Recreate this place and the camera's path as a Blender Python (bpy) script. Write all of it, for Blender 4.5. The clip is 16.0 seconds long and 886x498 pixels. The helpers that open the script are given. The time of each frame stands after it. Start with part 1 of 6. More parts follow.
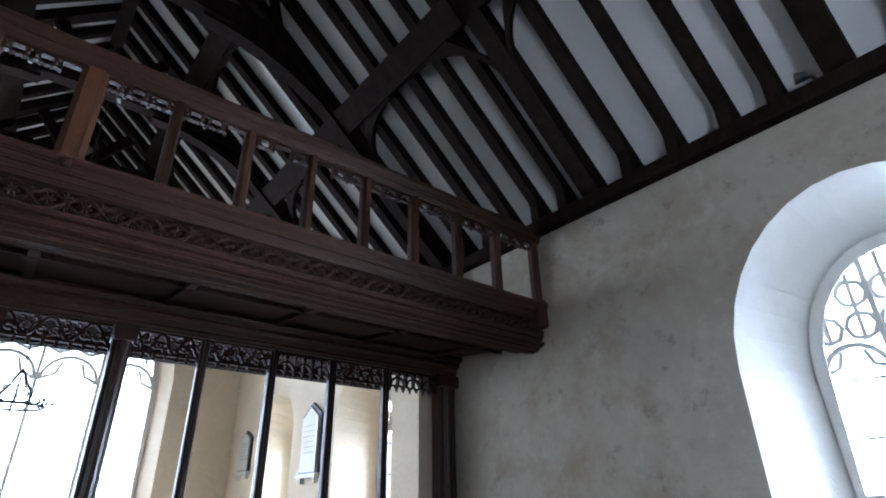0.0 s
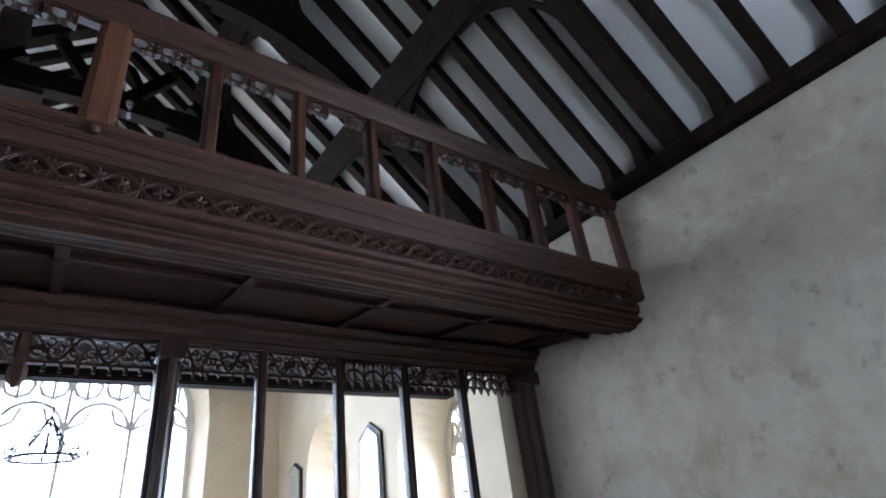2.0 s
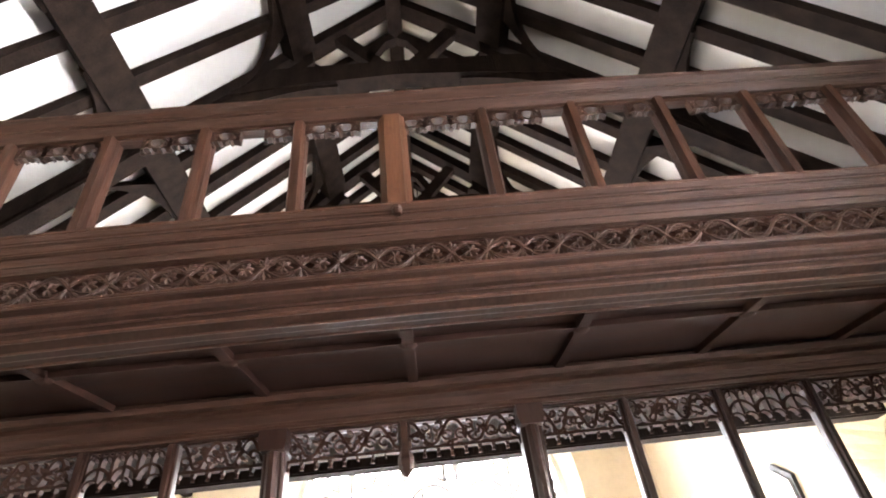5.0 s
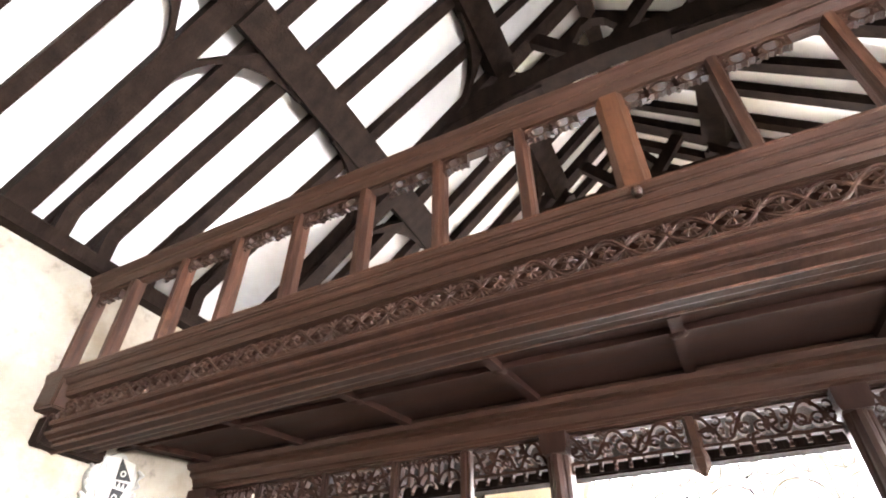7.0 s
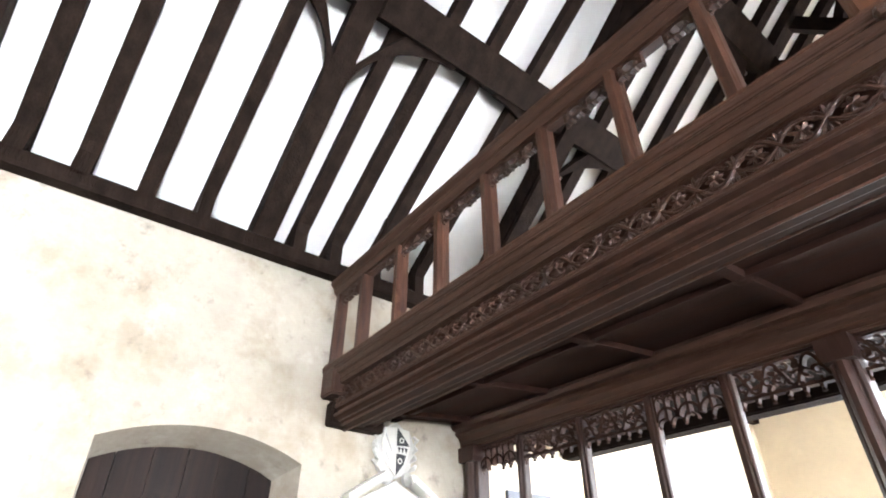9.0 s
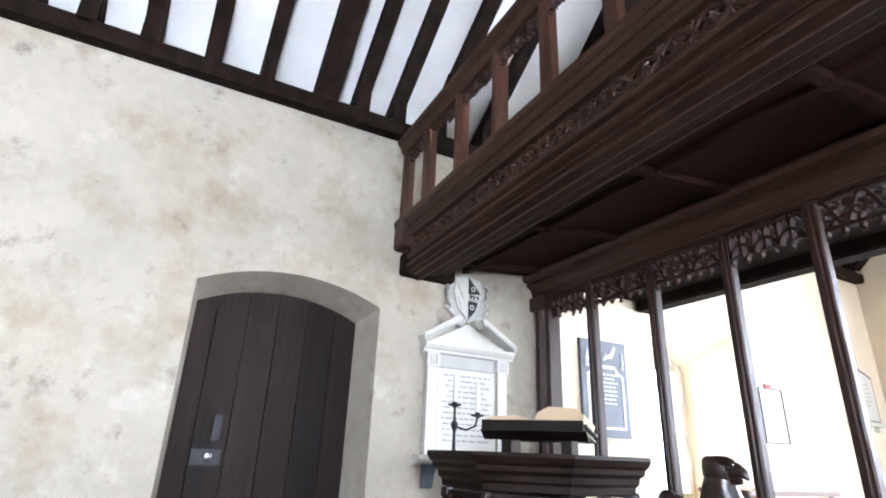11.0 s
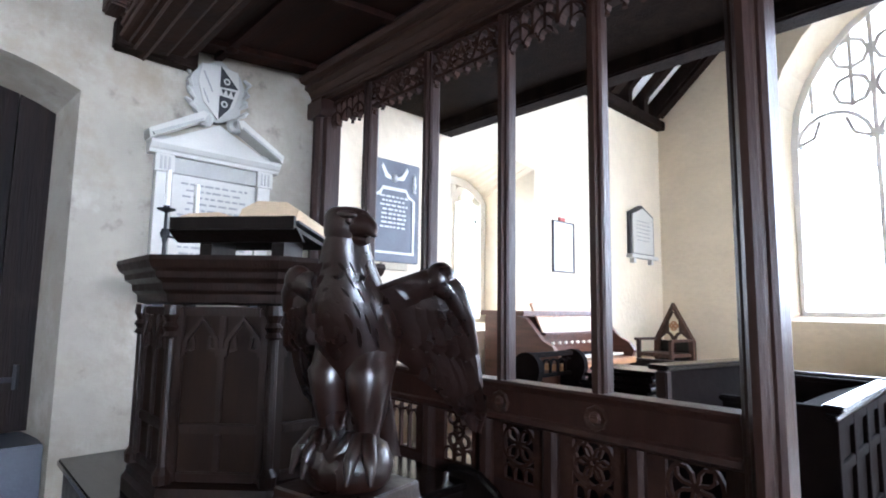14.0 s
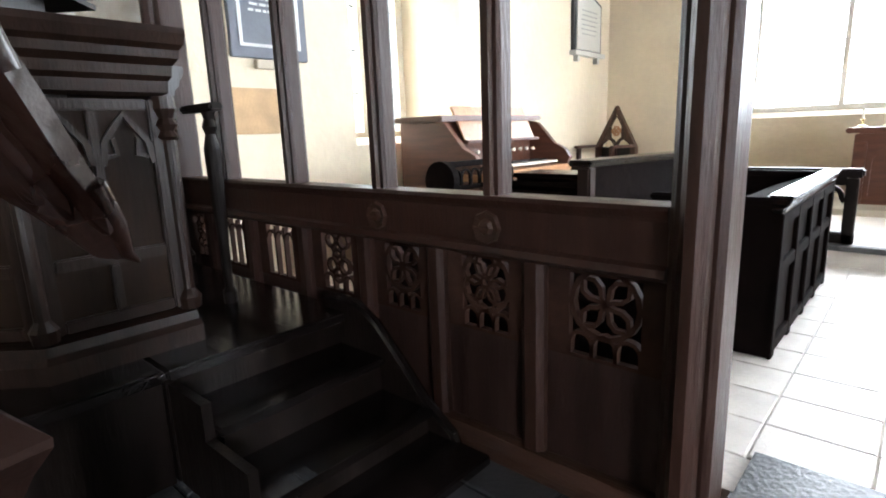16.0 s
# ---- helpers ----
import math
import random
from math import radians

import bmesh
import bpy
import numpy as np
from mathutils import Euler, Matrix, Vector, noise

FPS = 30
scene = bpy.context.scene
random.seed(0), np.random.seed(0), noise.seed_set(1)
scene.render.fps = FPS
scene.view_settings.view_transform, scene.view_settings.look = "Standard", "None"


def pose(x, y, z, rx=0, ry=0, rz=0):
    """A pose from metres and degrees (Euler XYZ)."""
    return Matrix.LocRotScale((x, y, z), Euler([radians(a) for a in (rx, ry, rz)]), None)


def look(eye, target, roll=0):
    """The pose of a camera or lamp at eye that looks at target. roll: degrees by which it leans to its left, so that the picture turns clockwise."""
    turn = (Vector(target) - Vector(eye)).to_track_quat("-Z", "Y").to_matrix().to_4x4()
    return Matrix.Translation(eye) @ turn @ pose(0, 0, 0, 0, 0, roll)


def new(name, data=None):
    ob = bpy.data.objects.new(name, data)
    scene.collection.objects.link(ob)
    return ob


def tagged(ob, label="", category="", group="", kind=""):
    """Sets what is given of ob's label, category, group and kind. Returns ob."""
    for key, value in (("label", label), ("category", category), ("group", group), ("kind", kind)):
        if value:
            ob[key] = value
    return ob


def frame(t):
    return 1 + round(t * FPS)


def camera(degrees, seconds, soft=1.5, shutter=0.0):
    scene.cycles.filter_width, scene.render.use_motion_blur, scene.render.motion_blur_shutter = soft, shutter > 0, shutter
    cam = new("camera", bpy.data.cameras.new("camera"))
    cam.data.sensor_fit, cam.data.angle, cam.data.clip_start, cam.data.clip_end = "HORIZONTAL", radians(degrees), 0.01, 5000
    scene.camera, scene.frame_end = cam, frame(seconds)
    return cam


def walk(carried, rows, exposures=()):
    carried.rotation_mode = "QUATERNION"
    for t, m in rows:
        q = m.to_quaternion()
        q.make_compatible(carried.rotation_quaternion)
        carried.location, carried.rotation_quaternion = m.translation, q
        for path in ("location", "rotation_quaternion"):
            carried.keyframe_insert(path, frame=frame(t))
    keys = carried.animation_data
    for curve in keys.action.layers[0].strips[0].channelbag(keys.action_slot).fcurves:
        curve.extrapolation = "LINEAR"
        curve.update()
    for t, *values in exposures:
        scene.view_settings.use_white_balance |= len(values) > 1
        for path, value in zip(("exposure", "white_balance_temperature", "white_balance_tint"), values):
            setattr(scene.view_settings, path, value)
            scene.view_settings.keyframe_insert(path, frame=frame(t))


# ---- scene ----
cam = camera(79.0, 16.0, soft=1.9)
PATH = [
    (0, (0.035, 4.693, 1.471), (1.184, 6.084, 2.334), -1.1),
    (0.5, (0.039, 4.962, 1.469), (1.227, 6.288, 2.382), -2.3),
    (1, (0.053, 5.214, 1.49), (1.261, 6.525, 2.398), -3.1),
    (1.5, (0.02, 5.464, 1.506), (1.245, 6.756, 2.417), -6.8),
    (2, (0.017, 5.612, 1.48), (1.136, 6.988, 2.405), -7.2),
    (2.5, (0.084, 5.839, 1.516), (1.03, 7.299, 2.502), -8.1),
    (3, (0.072, 6.015, 1.547), (0.856, 7.533, 2.588), -8.7),
    (5.5, (0.057, 6.099, 1.613), (-0.039, 7.677, 2.838), -4.5),
    (6, (0.056, 6.118, 1.597), (-0.252, 7.651, 2.844), -1.3),
    (6.5, (-0.005, 6.111, 1.588), (-0.485, 7.587, 2.848), -0.9),
    (7, (-0.004, 6.098, 1.627), (-0.706, 7.501, 2.868), 0.1),
    (7.5, (-0.006, 6.112, 1.63), (-0.891, 7.415, 2.862), -0.1),
    (8, (-0.016, 6.138, 1.633), (-1.049, 7.36, 2.832), -0.5),
    (8.5, (-0.017, 6.183, 1.625), (-1.211, 7.282, 2.795), 0.4),
    (9, (-0.05, 6.182, 1.63), (-1.374, 7.196, 2.734), 0.1),
    (9.5, (-0.071, 6.192, 1.622), (-1.515, 7.14, 2.63), 0.5),
    (11.8, (-0.042, 6.514, 1.328), (-1.747, 7.425, 1.843), -0.5),
    (12, (-0.062, 6.543, 1.325), (-1.755, 7.512, 1.768), -0.9),
    (12.5, (-0.162, 6.698, 1.299), (-1.75, 7.87, 1.625), -0.4),
    (13, (-0.241, 6.871, 1.278), (-1.718, 8.193, 1.54), 0.4),
    (13.5, (-0.264, 7.085, 1.257), (-1.716, 8.438, 1.496), -0.7),
    (14, (-0.269, 7.345, 1.243), (-1.719, 8.706, 1.46), 0.8),
    (14.5, (-0.331, 7.517, 1.212), (-1.707, 8.96, 1.364), 0.0),
    (15, (-0.455, 7.684, 1.177), (-1.706, 9.243, 1.134), 1.5),
    (15.5, (-0.499, 7.87, 1.112), (-1.682, 9.454, 0.809), -1.3),
    (16, (-0.482, 8.056, 1.089), (-1.798, 9.502, 0.669), -2.1),
]
EXPOSURES = [(0, -0.35, 5300, 14), (1.5, 0.0, 5250, 14), (3, 0.42, 5450, 15), (5.5, 1.82, 6800, 21), (7.2, 1.9, 6800, 21), (8, 1.72, 6600, 20), (9.5, 1.2, 6200, 15), (12, 0.54, 5550, 17), (13.2, 0.5, 5350, 17), (14.5, 0.26, 5600, 17), (16, 0.3, 6100, 13)]
walk(cam, [(t, look(eye, target, roll)) for t, eye, target, roll in PATH], EXPOSURES)

# ---- light ----
world = bpy.data.worlds.new("sky")
scene.world = world
world.use_nodes = True
wn = world.node_tree
sky = wn.nodes.new("ShaderNodeTexSky")
sky.sky_type, sky.sun_disc = "NISHITA", False
sky.sun_elevation, sky.sun_rotation = radians(50), radians(150)
wn.nodes["Background"].inputs["Strength"].default_value = 0.15
wn.links.new(sky.outputs[0], wn.nodes["Background"].inputs["Color"])


def lamp(name, kind, m, energy, color=(1, 1, 1), **more):
    data = bpy.data.lights.new(name, kind)
    data.energy, data.color = energy, color
    if kind == "AREA":
        data.shape, data.size, data.size_y = "RECTANGLE", more["size"], more["size_y"]
    else:
        data.angle = more["angle"]
    ob = new(name, data)
    ob.matrix_world = m
    return ob


lamp("sun", "SUN", look((0, 0, 20), (4, 8, 0)), 1.0, (1.0, 0.96, 0.9), angle=radians(12))
SKYLIGHT = (0.90, 0.96, 1.0)

E_EAST, E_NAVE, E_NORTH, E_SOUTH = 400, 1350, 70, 540

# ---- plan ----
WN, WS, WE, WW = -3.91, 4.04, 15.30, -4.0      # inner faces of the walls
THICK = 0.75
WSC = 3.65                                     # the chancel is narrower on its south side
PLATE = 4.00                                   # underside of the wall plate
EAVE, SLOPE = 4.385, 0.90                       # roof underside at the wall face, and its rise
MID = (WN + WS) / 2
RIDGE = EAVE + SLOPE * (WS - MID)
BAY = 0.49
LOFT_Y, SCREEN_Y = 8.0, 9.44


# ---- mesh helpers ----
def part(name, bm, material, parent=None, label=""):
    me = bpy.data.meshes.new(name)
    bmesh.ops.recalc_face_normals(bm, faces=bm.faces)
    bm.to_mesh(me)
    bm.free()
    me.materials.append(material)
    ob = new(name, me)
    ob.parent = parent
    if label:
        ob["label"] = label
    return ob


def empty(name, label, category, m=None, group="", kind=""):
    ob = new(name)
    ob.empty_display_size = 0.1
    if m is not None:
        ob.matrix_world = m
    return tagged(ob, label, category, group, kind)


def box(bm, x0, x1, y0, y1, z0, z1, bevel=0.0):
    vs = [bm.verts.new((x, y, z)) for z in (z0, z1) for y in (y0, y1) for x in (x0, x1)]
    fs = [bm.faces.new([vs[i] for i in q]) for q in ((0, 2, 3, 1), (4, 5, 7, 6), (0, 1, 5, 4), (2, 6, 7, 3), (0, 4, 6, 2), (1, 3, 7, 5))]
    if bevel:
        es = list({e for f in fs for e in f.edges})
        bmesh.ops.bevel(bm, geom=es, offset=bevel, segments=2, affect="EDGES", clamp_overlap=True)
    return bm


def B(*a, bevel=0.0):
    return box(bmesh.new(), *a, bevel=bevel)


def prism(bm, poly, axis, a, b):
    """A closed outline pushed from a to b along an axis; the outline is in the two other axes, in x, y, z order."""
    def at(p, d):
        q = list(p)
        q.insert("xyz".index(axis), d)
        return q
    lo, hi = [bm.verts.new(at(p, a)) for p in poly], [bm.verts.new(at(p, b)) for p in poly]
    n = len(poly)
    bm.faces.new(lo[::-1])
    bm.faces.new(hi)
    for i in range(n):
        bm.faces.new((lo[i], lo[(i + 1) % n], hi[(i + 1) % n], hi[i]))
    return bm


def strip(bm, pts, w, axis, a, b, closed=False):
    """A bar of width w along a flat line of points, pushed from a to b along an axis."""
    n = len(pts)
    rim = []
    for i in range(n):
        p, q = pts[(i - 1) % n if closed else max(i - 1, 0)], pts[(i + 1) % n if closed else min(i + 1, n - 1)]
        d = Vector((q[0] - p[0], q[1] - p[1])).normalized()
        rim.append(((pts[i][0] - d.y * w / 2, pts[i][1] + d.x * w / 2), (pts[i][0] + d.y * w / 2, pts[i][1] - d.x * w / 2)))
    k = "xyz".index(axis)

    def vert(p, d):
        q = list(p)
        q.insert(k, d)
        return bm.verts.new(q)
    rows = [[vert(l, a), vert(r, a), vert(r, b), vert(l, b)] for l, r in rim]
    for i in range(n if closed else n - 1):
        s, t = rows[i], rows[(i + 1) % n]
        for j in range(4):
            bm.faces.new((s[j], s[(j + 1) % 4], t[(j + 1) % 4], t[j]))
    if not closed:
        bm.faces.new(rows[0][::-1])
        bm.faces.new(rows[-1])
    return bm


def tube(bm, pts, r, sides=8, caps=True):
    """A round bar along points in space; r is one radius or one for each point."""
    pts = [Vector(p) for p in pts]
    rs = r if hasattr(r, "__len__") else [r] * len(pts)
    rings, up = [], None
    for i, p in enumerate(pts):
        d = (pts[min(i + 1, len(pts) - 1)] - pts[max(i - 1, 0)]).normalized()
        if up is None:
            up = Vector((1, 0, 0)) if abs(d.x) < 0.8 else Vector((0, 1, 0))
        u = (up - d * up.dot(d)).normalized()
        v = d.cross(u)
        up = u
        rings.append([bm.verts.new(p + rs[i] * (math.cos(t) * u + math.sin(t) * v)) for t in (2 * math.pi * j / sides for j in range(sides))])
    for s, t in zip(rings, rings[1:]):
        for j in range(sides):
            bm.faces.new((s[j], s[(j + 1) % sides], t[(j + 1) % sides], t[j]))
    if caps:
        bm.faces.new(rings[0][::-1])
        bm.faces.new(rings[-1])
    return bm


def lathe(bm, prof, sides=20, centre=(0, 0)):
    """A turned form from (radius, height) pairs."""
    return tube_rings(bm, [[(centre[0] + r * math.cos(2 * math.pi * j / sides), centre[1] + r * math.sin(2 * math.pi * j / sides), z) for j in range(sides)] for r, z in prof])


def tube_rings(bm, rings, caps=True):
    vs = [[bm.verts.new(p) for p in ring] for ring in rings]
    n = len(vs[0])
    for s, t in zip(vs, vs[1:]):
        for j in range(n):
            bm.faces.new((s[j], s[(j + 1) % n], t[(j + 1) % n], t[j]))
    if caps:
        bm.faces.new(vs[0][::-1])
        bm.faces.new(vs[-1])
    return bm


def arc(cx, cz, r, a0, a1, n=10):
    return [(cx + r * math.cos(radians(a0 + (a1 - a0) * i / n)), cz + r * math.sin(radians(a0 + (a1 - a0) * i / n))) for i in range(n + 1)]


def pointed(u0, u1, z0, spring, apex, n=8):
    """The outline of an opening with a pointed head, from its foot at u0 round to u1."""
    m, h = (u0 + u1) / 2, (u1 - u0) / 2
    rise = apex - spring
    side = []
    for i in range(n + 1):
        s = i / n
        side.append((u0 + h * (1 - math.cos(s * math.pi / 2)) ** 0.95, spring + rise * math.sin(s * math.pi / 2) ** 0.95))
    return [(u0, z0)] + side + [(2 * m - u, z) for u, z in side[-2::-1]] + [(u1, z0)]


def smooth(ob, angle=35):
    me = ob.data
    me.polygons.foreach_set("use_smooth", [True] * len(me.polygons))
    me.set_sharp_from_angle(angle=radians(angle))
    return ob


# ---- materials ----
def material(name, base, rough=0.6, metal=0.0, vary=0.25, scale=6.0, grain=None, bump=0.15, bump_scale=60.0, spots=None, random=0.0, coat=0.0, detail=6, spec=0.5):
    """A surface with broad and fine variation. grain: stretch along the axes, for wood. spots: (colour, scale, edge, amount) for stains."""
    m = bpy.data.materials.new(name)
    m.use_nodes = True
    nt = m.node_tree
    n, l = nt.nodes, nt.links
    sh = n["Principled BSDF"]
    co = n.new("ShaderNodeTexCoord")
    mp = n.new("ShaderNodeMapping")
    l.new(co.outputs["Object"], mp.inputs["Vector"])
    if grain:
        mp.inputs["Scale"].default_value = grain
    big, fine = n.new("ShaderNodeTexNoise"), n.new("ShaderNodeTexNoise")
    big.inputs["Scale"].default_value, big.inputs["Detail"].default_value = scale, detail
    fine.inputs["Scale"].default_value, fine.inputs["Detail"].default_value = bump_scale, 5
    for t in (big, fine):
        l.new(mp.outputs[0], t.inputs["Vector"])
    ramp = n.new("ShaderNodeValToRGB")
    ramp.color_ramp.elements[0].position, ramp.color_ramp.elements[1].position = 0.3, 0.7
    ramp.color_ramp.elements[0].color = (*[c * (1 - vary) for c in base], 1)
    ramp.color_ramp.elements[1].color = (*[min(1, c * (1 + vary)) for c in base], 1)
    l.new(big.outputs["Fac"], ramp.inputs[0])
    col = ramp.outputs[0]

    def mix(a, kind, fac, b):
        x = n.new("ShaderNodeMix")
        x.data_type, x.blend_type = "RGBA", kind
        for sock, v in ((x.inputs["Factor"], fac), (x.inputs[6], a), (x.inputs[7], b)):
            if hasattr(v, "links"):
                l.new(v, sock)
            else:
                sock.default_value = v
        return x.outputs[2]
    fr = n.new("ShaderNodeMapRange")
    fr.inputs["To Min"].default_value, fr.inputs["To Max"].default_value = 1 - vary * 0.7, 1 + vary * 0.7
    l.new(fine.outputs["Fac"], fr.inputs["Value"])
    col = mix(col, "MULTIPLY", 1.0, fr.outputs[0])
    for colour, sc, edge, amount in (spots or ()):
        t = n.new("ShaderNodeTexNoise")
        t.inputs["Scale"].default_value, t.inputs["Detail"].default_value, t.inputs["Roughness"].default_value = sc, 9, 0.68
        l.new(co.outputs["Object"], t.inputs["Vector"])
        r = n.new("ShaderNodeMapRange")
        r.inputs["From Min"].default_value, r.inputs["From Max"].default_value, r.inputs["To Max"].default_value = edge, edge + 0.14, amount
        l.new(t.outputs["Fac"], r.inputs["Value"])
        col = mix(col, "MIX", r.outputs[0], (*colour, 1))
    if random:
        oi = n.new("ShaderNodeObjectInfo")
        r = n.new("ShaderNodeMapRange")
        r.inputs["To Min"].default_value, r.inputs["To Max"].default_value = 1 - random, 1 + random
        l.new(oi.outputs["Random"], r.inputs["Value"])
        col = mix(col, "MULTIPLY", 1.0, r.outputs[0])
    l.new(col, sh.inputs["Base Color"])
    rr = n.new("ShaderNodeMapRange")
    rr.inputs["To Min"].default_value, rr.inputs["To Max"].default_value = max(0.05, rough - 0.15), min(1, rough + 0.15)
    l.new(big.outputs["Fac"], rr.inputs["Value"])
    l.new(rr.outputs[0], sh.inputs["Roughness"])
    sh.inputs["Metallic"].default_value = metal
    sh.inputs["Coat Weight"].default_value = coat
    sh.inputs["Specular IOR Level"].default_value = spec
    sh.inputs["Coat Roughness"].default_value = 0.25
    if bump:
        bp = n.new("ShaderNodeBump")
        bp.inputs["Strength"].default_value, bp.inputs["Distance"].default_value = bump, 0.02
        l.new(fine.outputs["Fac"], bp.inputs["Height"])
        l.new(bp.outputs[0], sh.inputs["Normal"])
    return m


WALL_STAINS = [((0.29, 0.235, 0.17), 0.8, 0.49, 0.6), ((0.30, 0.245, 0.17), 2.1, 0.515, 0.6), ((0.14, 0.12, 0.10), 4.5, 0.58, 0.68), ((0.62, 0.59, 0.52), 2.6, 0.57, 0.4), ((0.12, 0.10, 0.08), 14.0, 0.68, 0.5)]
LIMEWASH = material("limewash", (0.43, 0.39, 0.315), 0.92, vary=0.12, scale=1.6, bump=0.35, bump_scale=12, spots=WALL_STAINS, spec=0.2)
# reveal whitewash, unstained and made whiter to stand for strong daylight on it
DAYLIT_WHITEWASH = material("daylit_whitewash", (0.86, 0.85, 0.81), 0.92, vary=0.04, scale=1.6, bump=0.25, bump_scale=12, spec=0.2)
CHANCEL = material("chancel_limewash", (0.70, 0.60, 0.44), 0.9, vary=0.08, scale=1.6, bump=0.3, bump_scale=14, spots=[((0.45, 0.38, 0.28), 2.2, 0.64, 0.4)])
ROOFPLASTER = material("roof_plaster", (0.82, 0.81, 0.78), 0.9, vary=0.06, scale=1.2, bump=0.3, bump_scale=9, spots=[((0.55, 0.56, 0.51), 0.9, 0.62, 0.45)], spec=0.2)
ROOF_OAK = material("roof_oak", (0.015, 0.0095, 0.007), 0.88, vary=0.45, scale=3, grain=(3, 3, 0.6), bump=0.4, bump_scale=22, spots=[((0.035, 0.026, 0.021), 3, 0.62, 0.5)], spec=0.06)
OAK_X = material("carved_oak", (0.041, 0.018, 0.0105), 0.46, vary=0.36, scale=5, grain=(0.5, 5, 5), bump=0.35, bump_scale=24, spots=[((0.085, 0.042, 0.024), 4, 0.62, 0.4), ((0.012, 0.007, 0.006), 6, 0.60, 0.6)], spec=0.3)
SCREEN_OAK = material("screen_oak", (0.027, 0.0112, 0.0072), 0.42, vary=0.34, scale=4, grain=(4, 4, 0.5), bump=0.18, bump_scale=22, spots=[((0.06, 0.026, 0.014), 5, 0.62, 0.4), ((0.010, 0.005, 0.004), 3, 0.60, 0.5)], random=0.15, spec=0.3)
DADO_OAK = material("dado_oak", (0.019, 0.0085, 0.006), 0.5, vary=0.4, scale=4, grain=(5, 5, 0.5), bump=0.15, bump_scale=22, spots=[((0.034, 0.016, 0.010), 4, 0.60, 0.5)], random=0.2, spec=0.25)
OAK_Z = material("turned_oak", (0.048, 0.019, 0.010), 0.48, vary=0.5, scale=5, grain=(5, 5, 0.5), bump=0.3, bump_scale=24, spots=[((0.15, 0.07, 0.036), 4, 0.60, 0.5)], random=0.25, spec=0.35)
OAK_PALE = material("bare_oak_post", (0.088, 0.035, 0.016), 0.55, vary=0.35, scale=4, grain=(4, 4, 0.4), bump=0.3, bump_scale=24, spots=[((0.045, 0.018, 0.009), 5, 0.56, 0.6)], spec=0.3)
OAK_DARK = material("dark_oak", (0.0065, 0.004, 0.003), 0.38, vary=0.5, scale=4, grain=(4, 4, 0.6), bump=0.12, bump_scale=20, spots=[((0.016, 0.009, 0.006), 4, 0.62, 0.5)], spec=0.2)
POLISHED_BLACK = material("polished_black_boards", (0.005, 0.0035, 0.003), 0.16, vary=0.5, scale=3, grain=(0.6, 4, 4), bump=0.06, bump_scale=16, spots=[((0.02, 0.015, 0.012), 6, 0.60, 0.5)], spec=0.6)
PANEL_OAK = material("panel_oak", (0.013, 0.0065, 0.0035), 0.6, vary=0.45, scale=4, grain=(4, 4, 0.6), bump=0.05, bump_scale=20, spec=0.1)
PULPIT_OAK = material("pulpit_oak", (0.014, 0.0066, 0.004), 0.40, vary=0.45, scale=5, grain=(4, 4, 0.6), bump=0.15, bump_scale=22, spots=[((0.032, 0.016, 0.009), 4, 0.60, 0.5)], spec=0.25)
TRACERY_OAK = material("tracery_oak", (0.030, 0.013, 0.008), 0.75, vary=0.45, scale=6, bump=0.25, bump_scale=26, spec=0.15)
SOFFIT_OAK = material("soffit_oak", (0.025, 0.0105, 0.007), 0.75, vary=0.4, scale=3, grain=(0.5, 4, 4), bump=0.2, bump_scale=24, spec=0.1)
DOOR_OAK = material("door_oak", (0.014, 0.008, 0.006), 0.6, vary=0.55, scale=4, grain=(5, 5, 0.3), bump=0.3, bump_scale=24, spots=[((0.035, 0.024, 0.02), 3, 0.58, 0.5)], random=0.3, spec=0.15)
EAGLE_OAK = material("polished_oak", (0.0120, 0.0046, 0.0028), 0.30, vary=0.4, scale=9, bump=0.15, bump_scale=30, coat=0.12)
STALL_OAK = material("stall_oak", (0.005, 0.003, 0.0025), 0.8, vary=0.5, scale=4, bump=0.12, bump_scale=20, spec=0.04)
# paler copy of the dressed stone, with window glare put into its colour
GLARE_STONE = material("glare_paled_stone", (0.80, 0.78, 0.73), 0.9, vary=0.06, scale=4, bump=0.2, bump_scale=40)
STONE = material("dressed_stone", (0.50, 0.44, 0.33), 0.85, vary=0.12, scale=4, bump=0.3, bump_scale=40)
MARBLE = material("white_marble", (0.56, 0.54, 0.48), 0.45, vary=0.06, scale=3, bump=0.05, spots=[((0.50, 0.50, 0.49), 2.2, 0.60, 0.45)])
GREY_MARBLE = material("grey_marble", (0.42, 0.41, 0.37), 0.5, vary=0.12, scale=4, bump=0.05, spots=[((0.40, 0.40, 0.40), 3, 0.6, 0.5)])
SLATE = material("slate", (0.10, 0.11, 0.13), 0.5, vary=0.2, scale=5, bump=0.08)
PAINT_W = material("white_letters", (0.62, 0.62, 0.60), 0.7, vary=0.1)
INK = material("cut_letters", (0.30, 0.30, 0.29), 0.8, vary=0.1)
BLACK = material("black_paint", (0.02, 0.02, 0.022), 0.5, vary=0.2)
IRON = material("iron", (0.03, 0.03, 0.032), 0.5, 0.7, vary=0.3)
LEAD = material("lead", (0.16, 0.17, 0.18), 0.6, 0.5, vary=0.2)
BRASS = material("brass", (0.62, 0.47, 0.22), 0.35, 1.0, vary=0.15)
CHROME = material("chrome", (0.75, 0.75, 0.76), 0.15, 1.0, vary=0.05)
WAX = material("candle_wax", (0.85, 0.82, 0.74), 0.5, vary=0.03, bump=0.03)
PAPER = material("page_edges", (0.62, 0.47, 0.30), 0.8, vary=0.12, scale=30, grain=(1, 1, 20), bump=0.2)
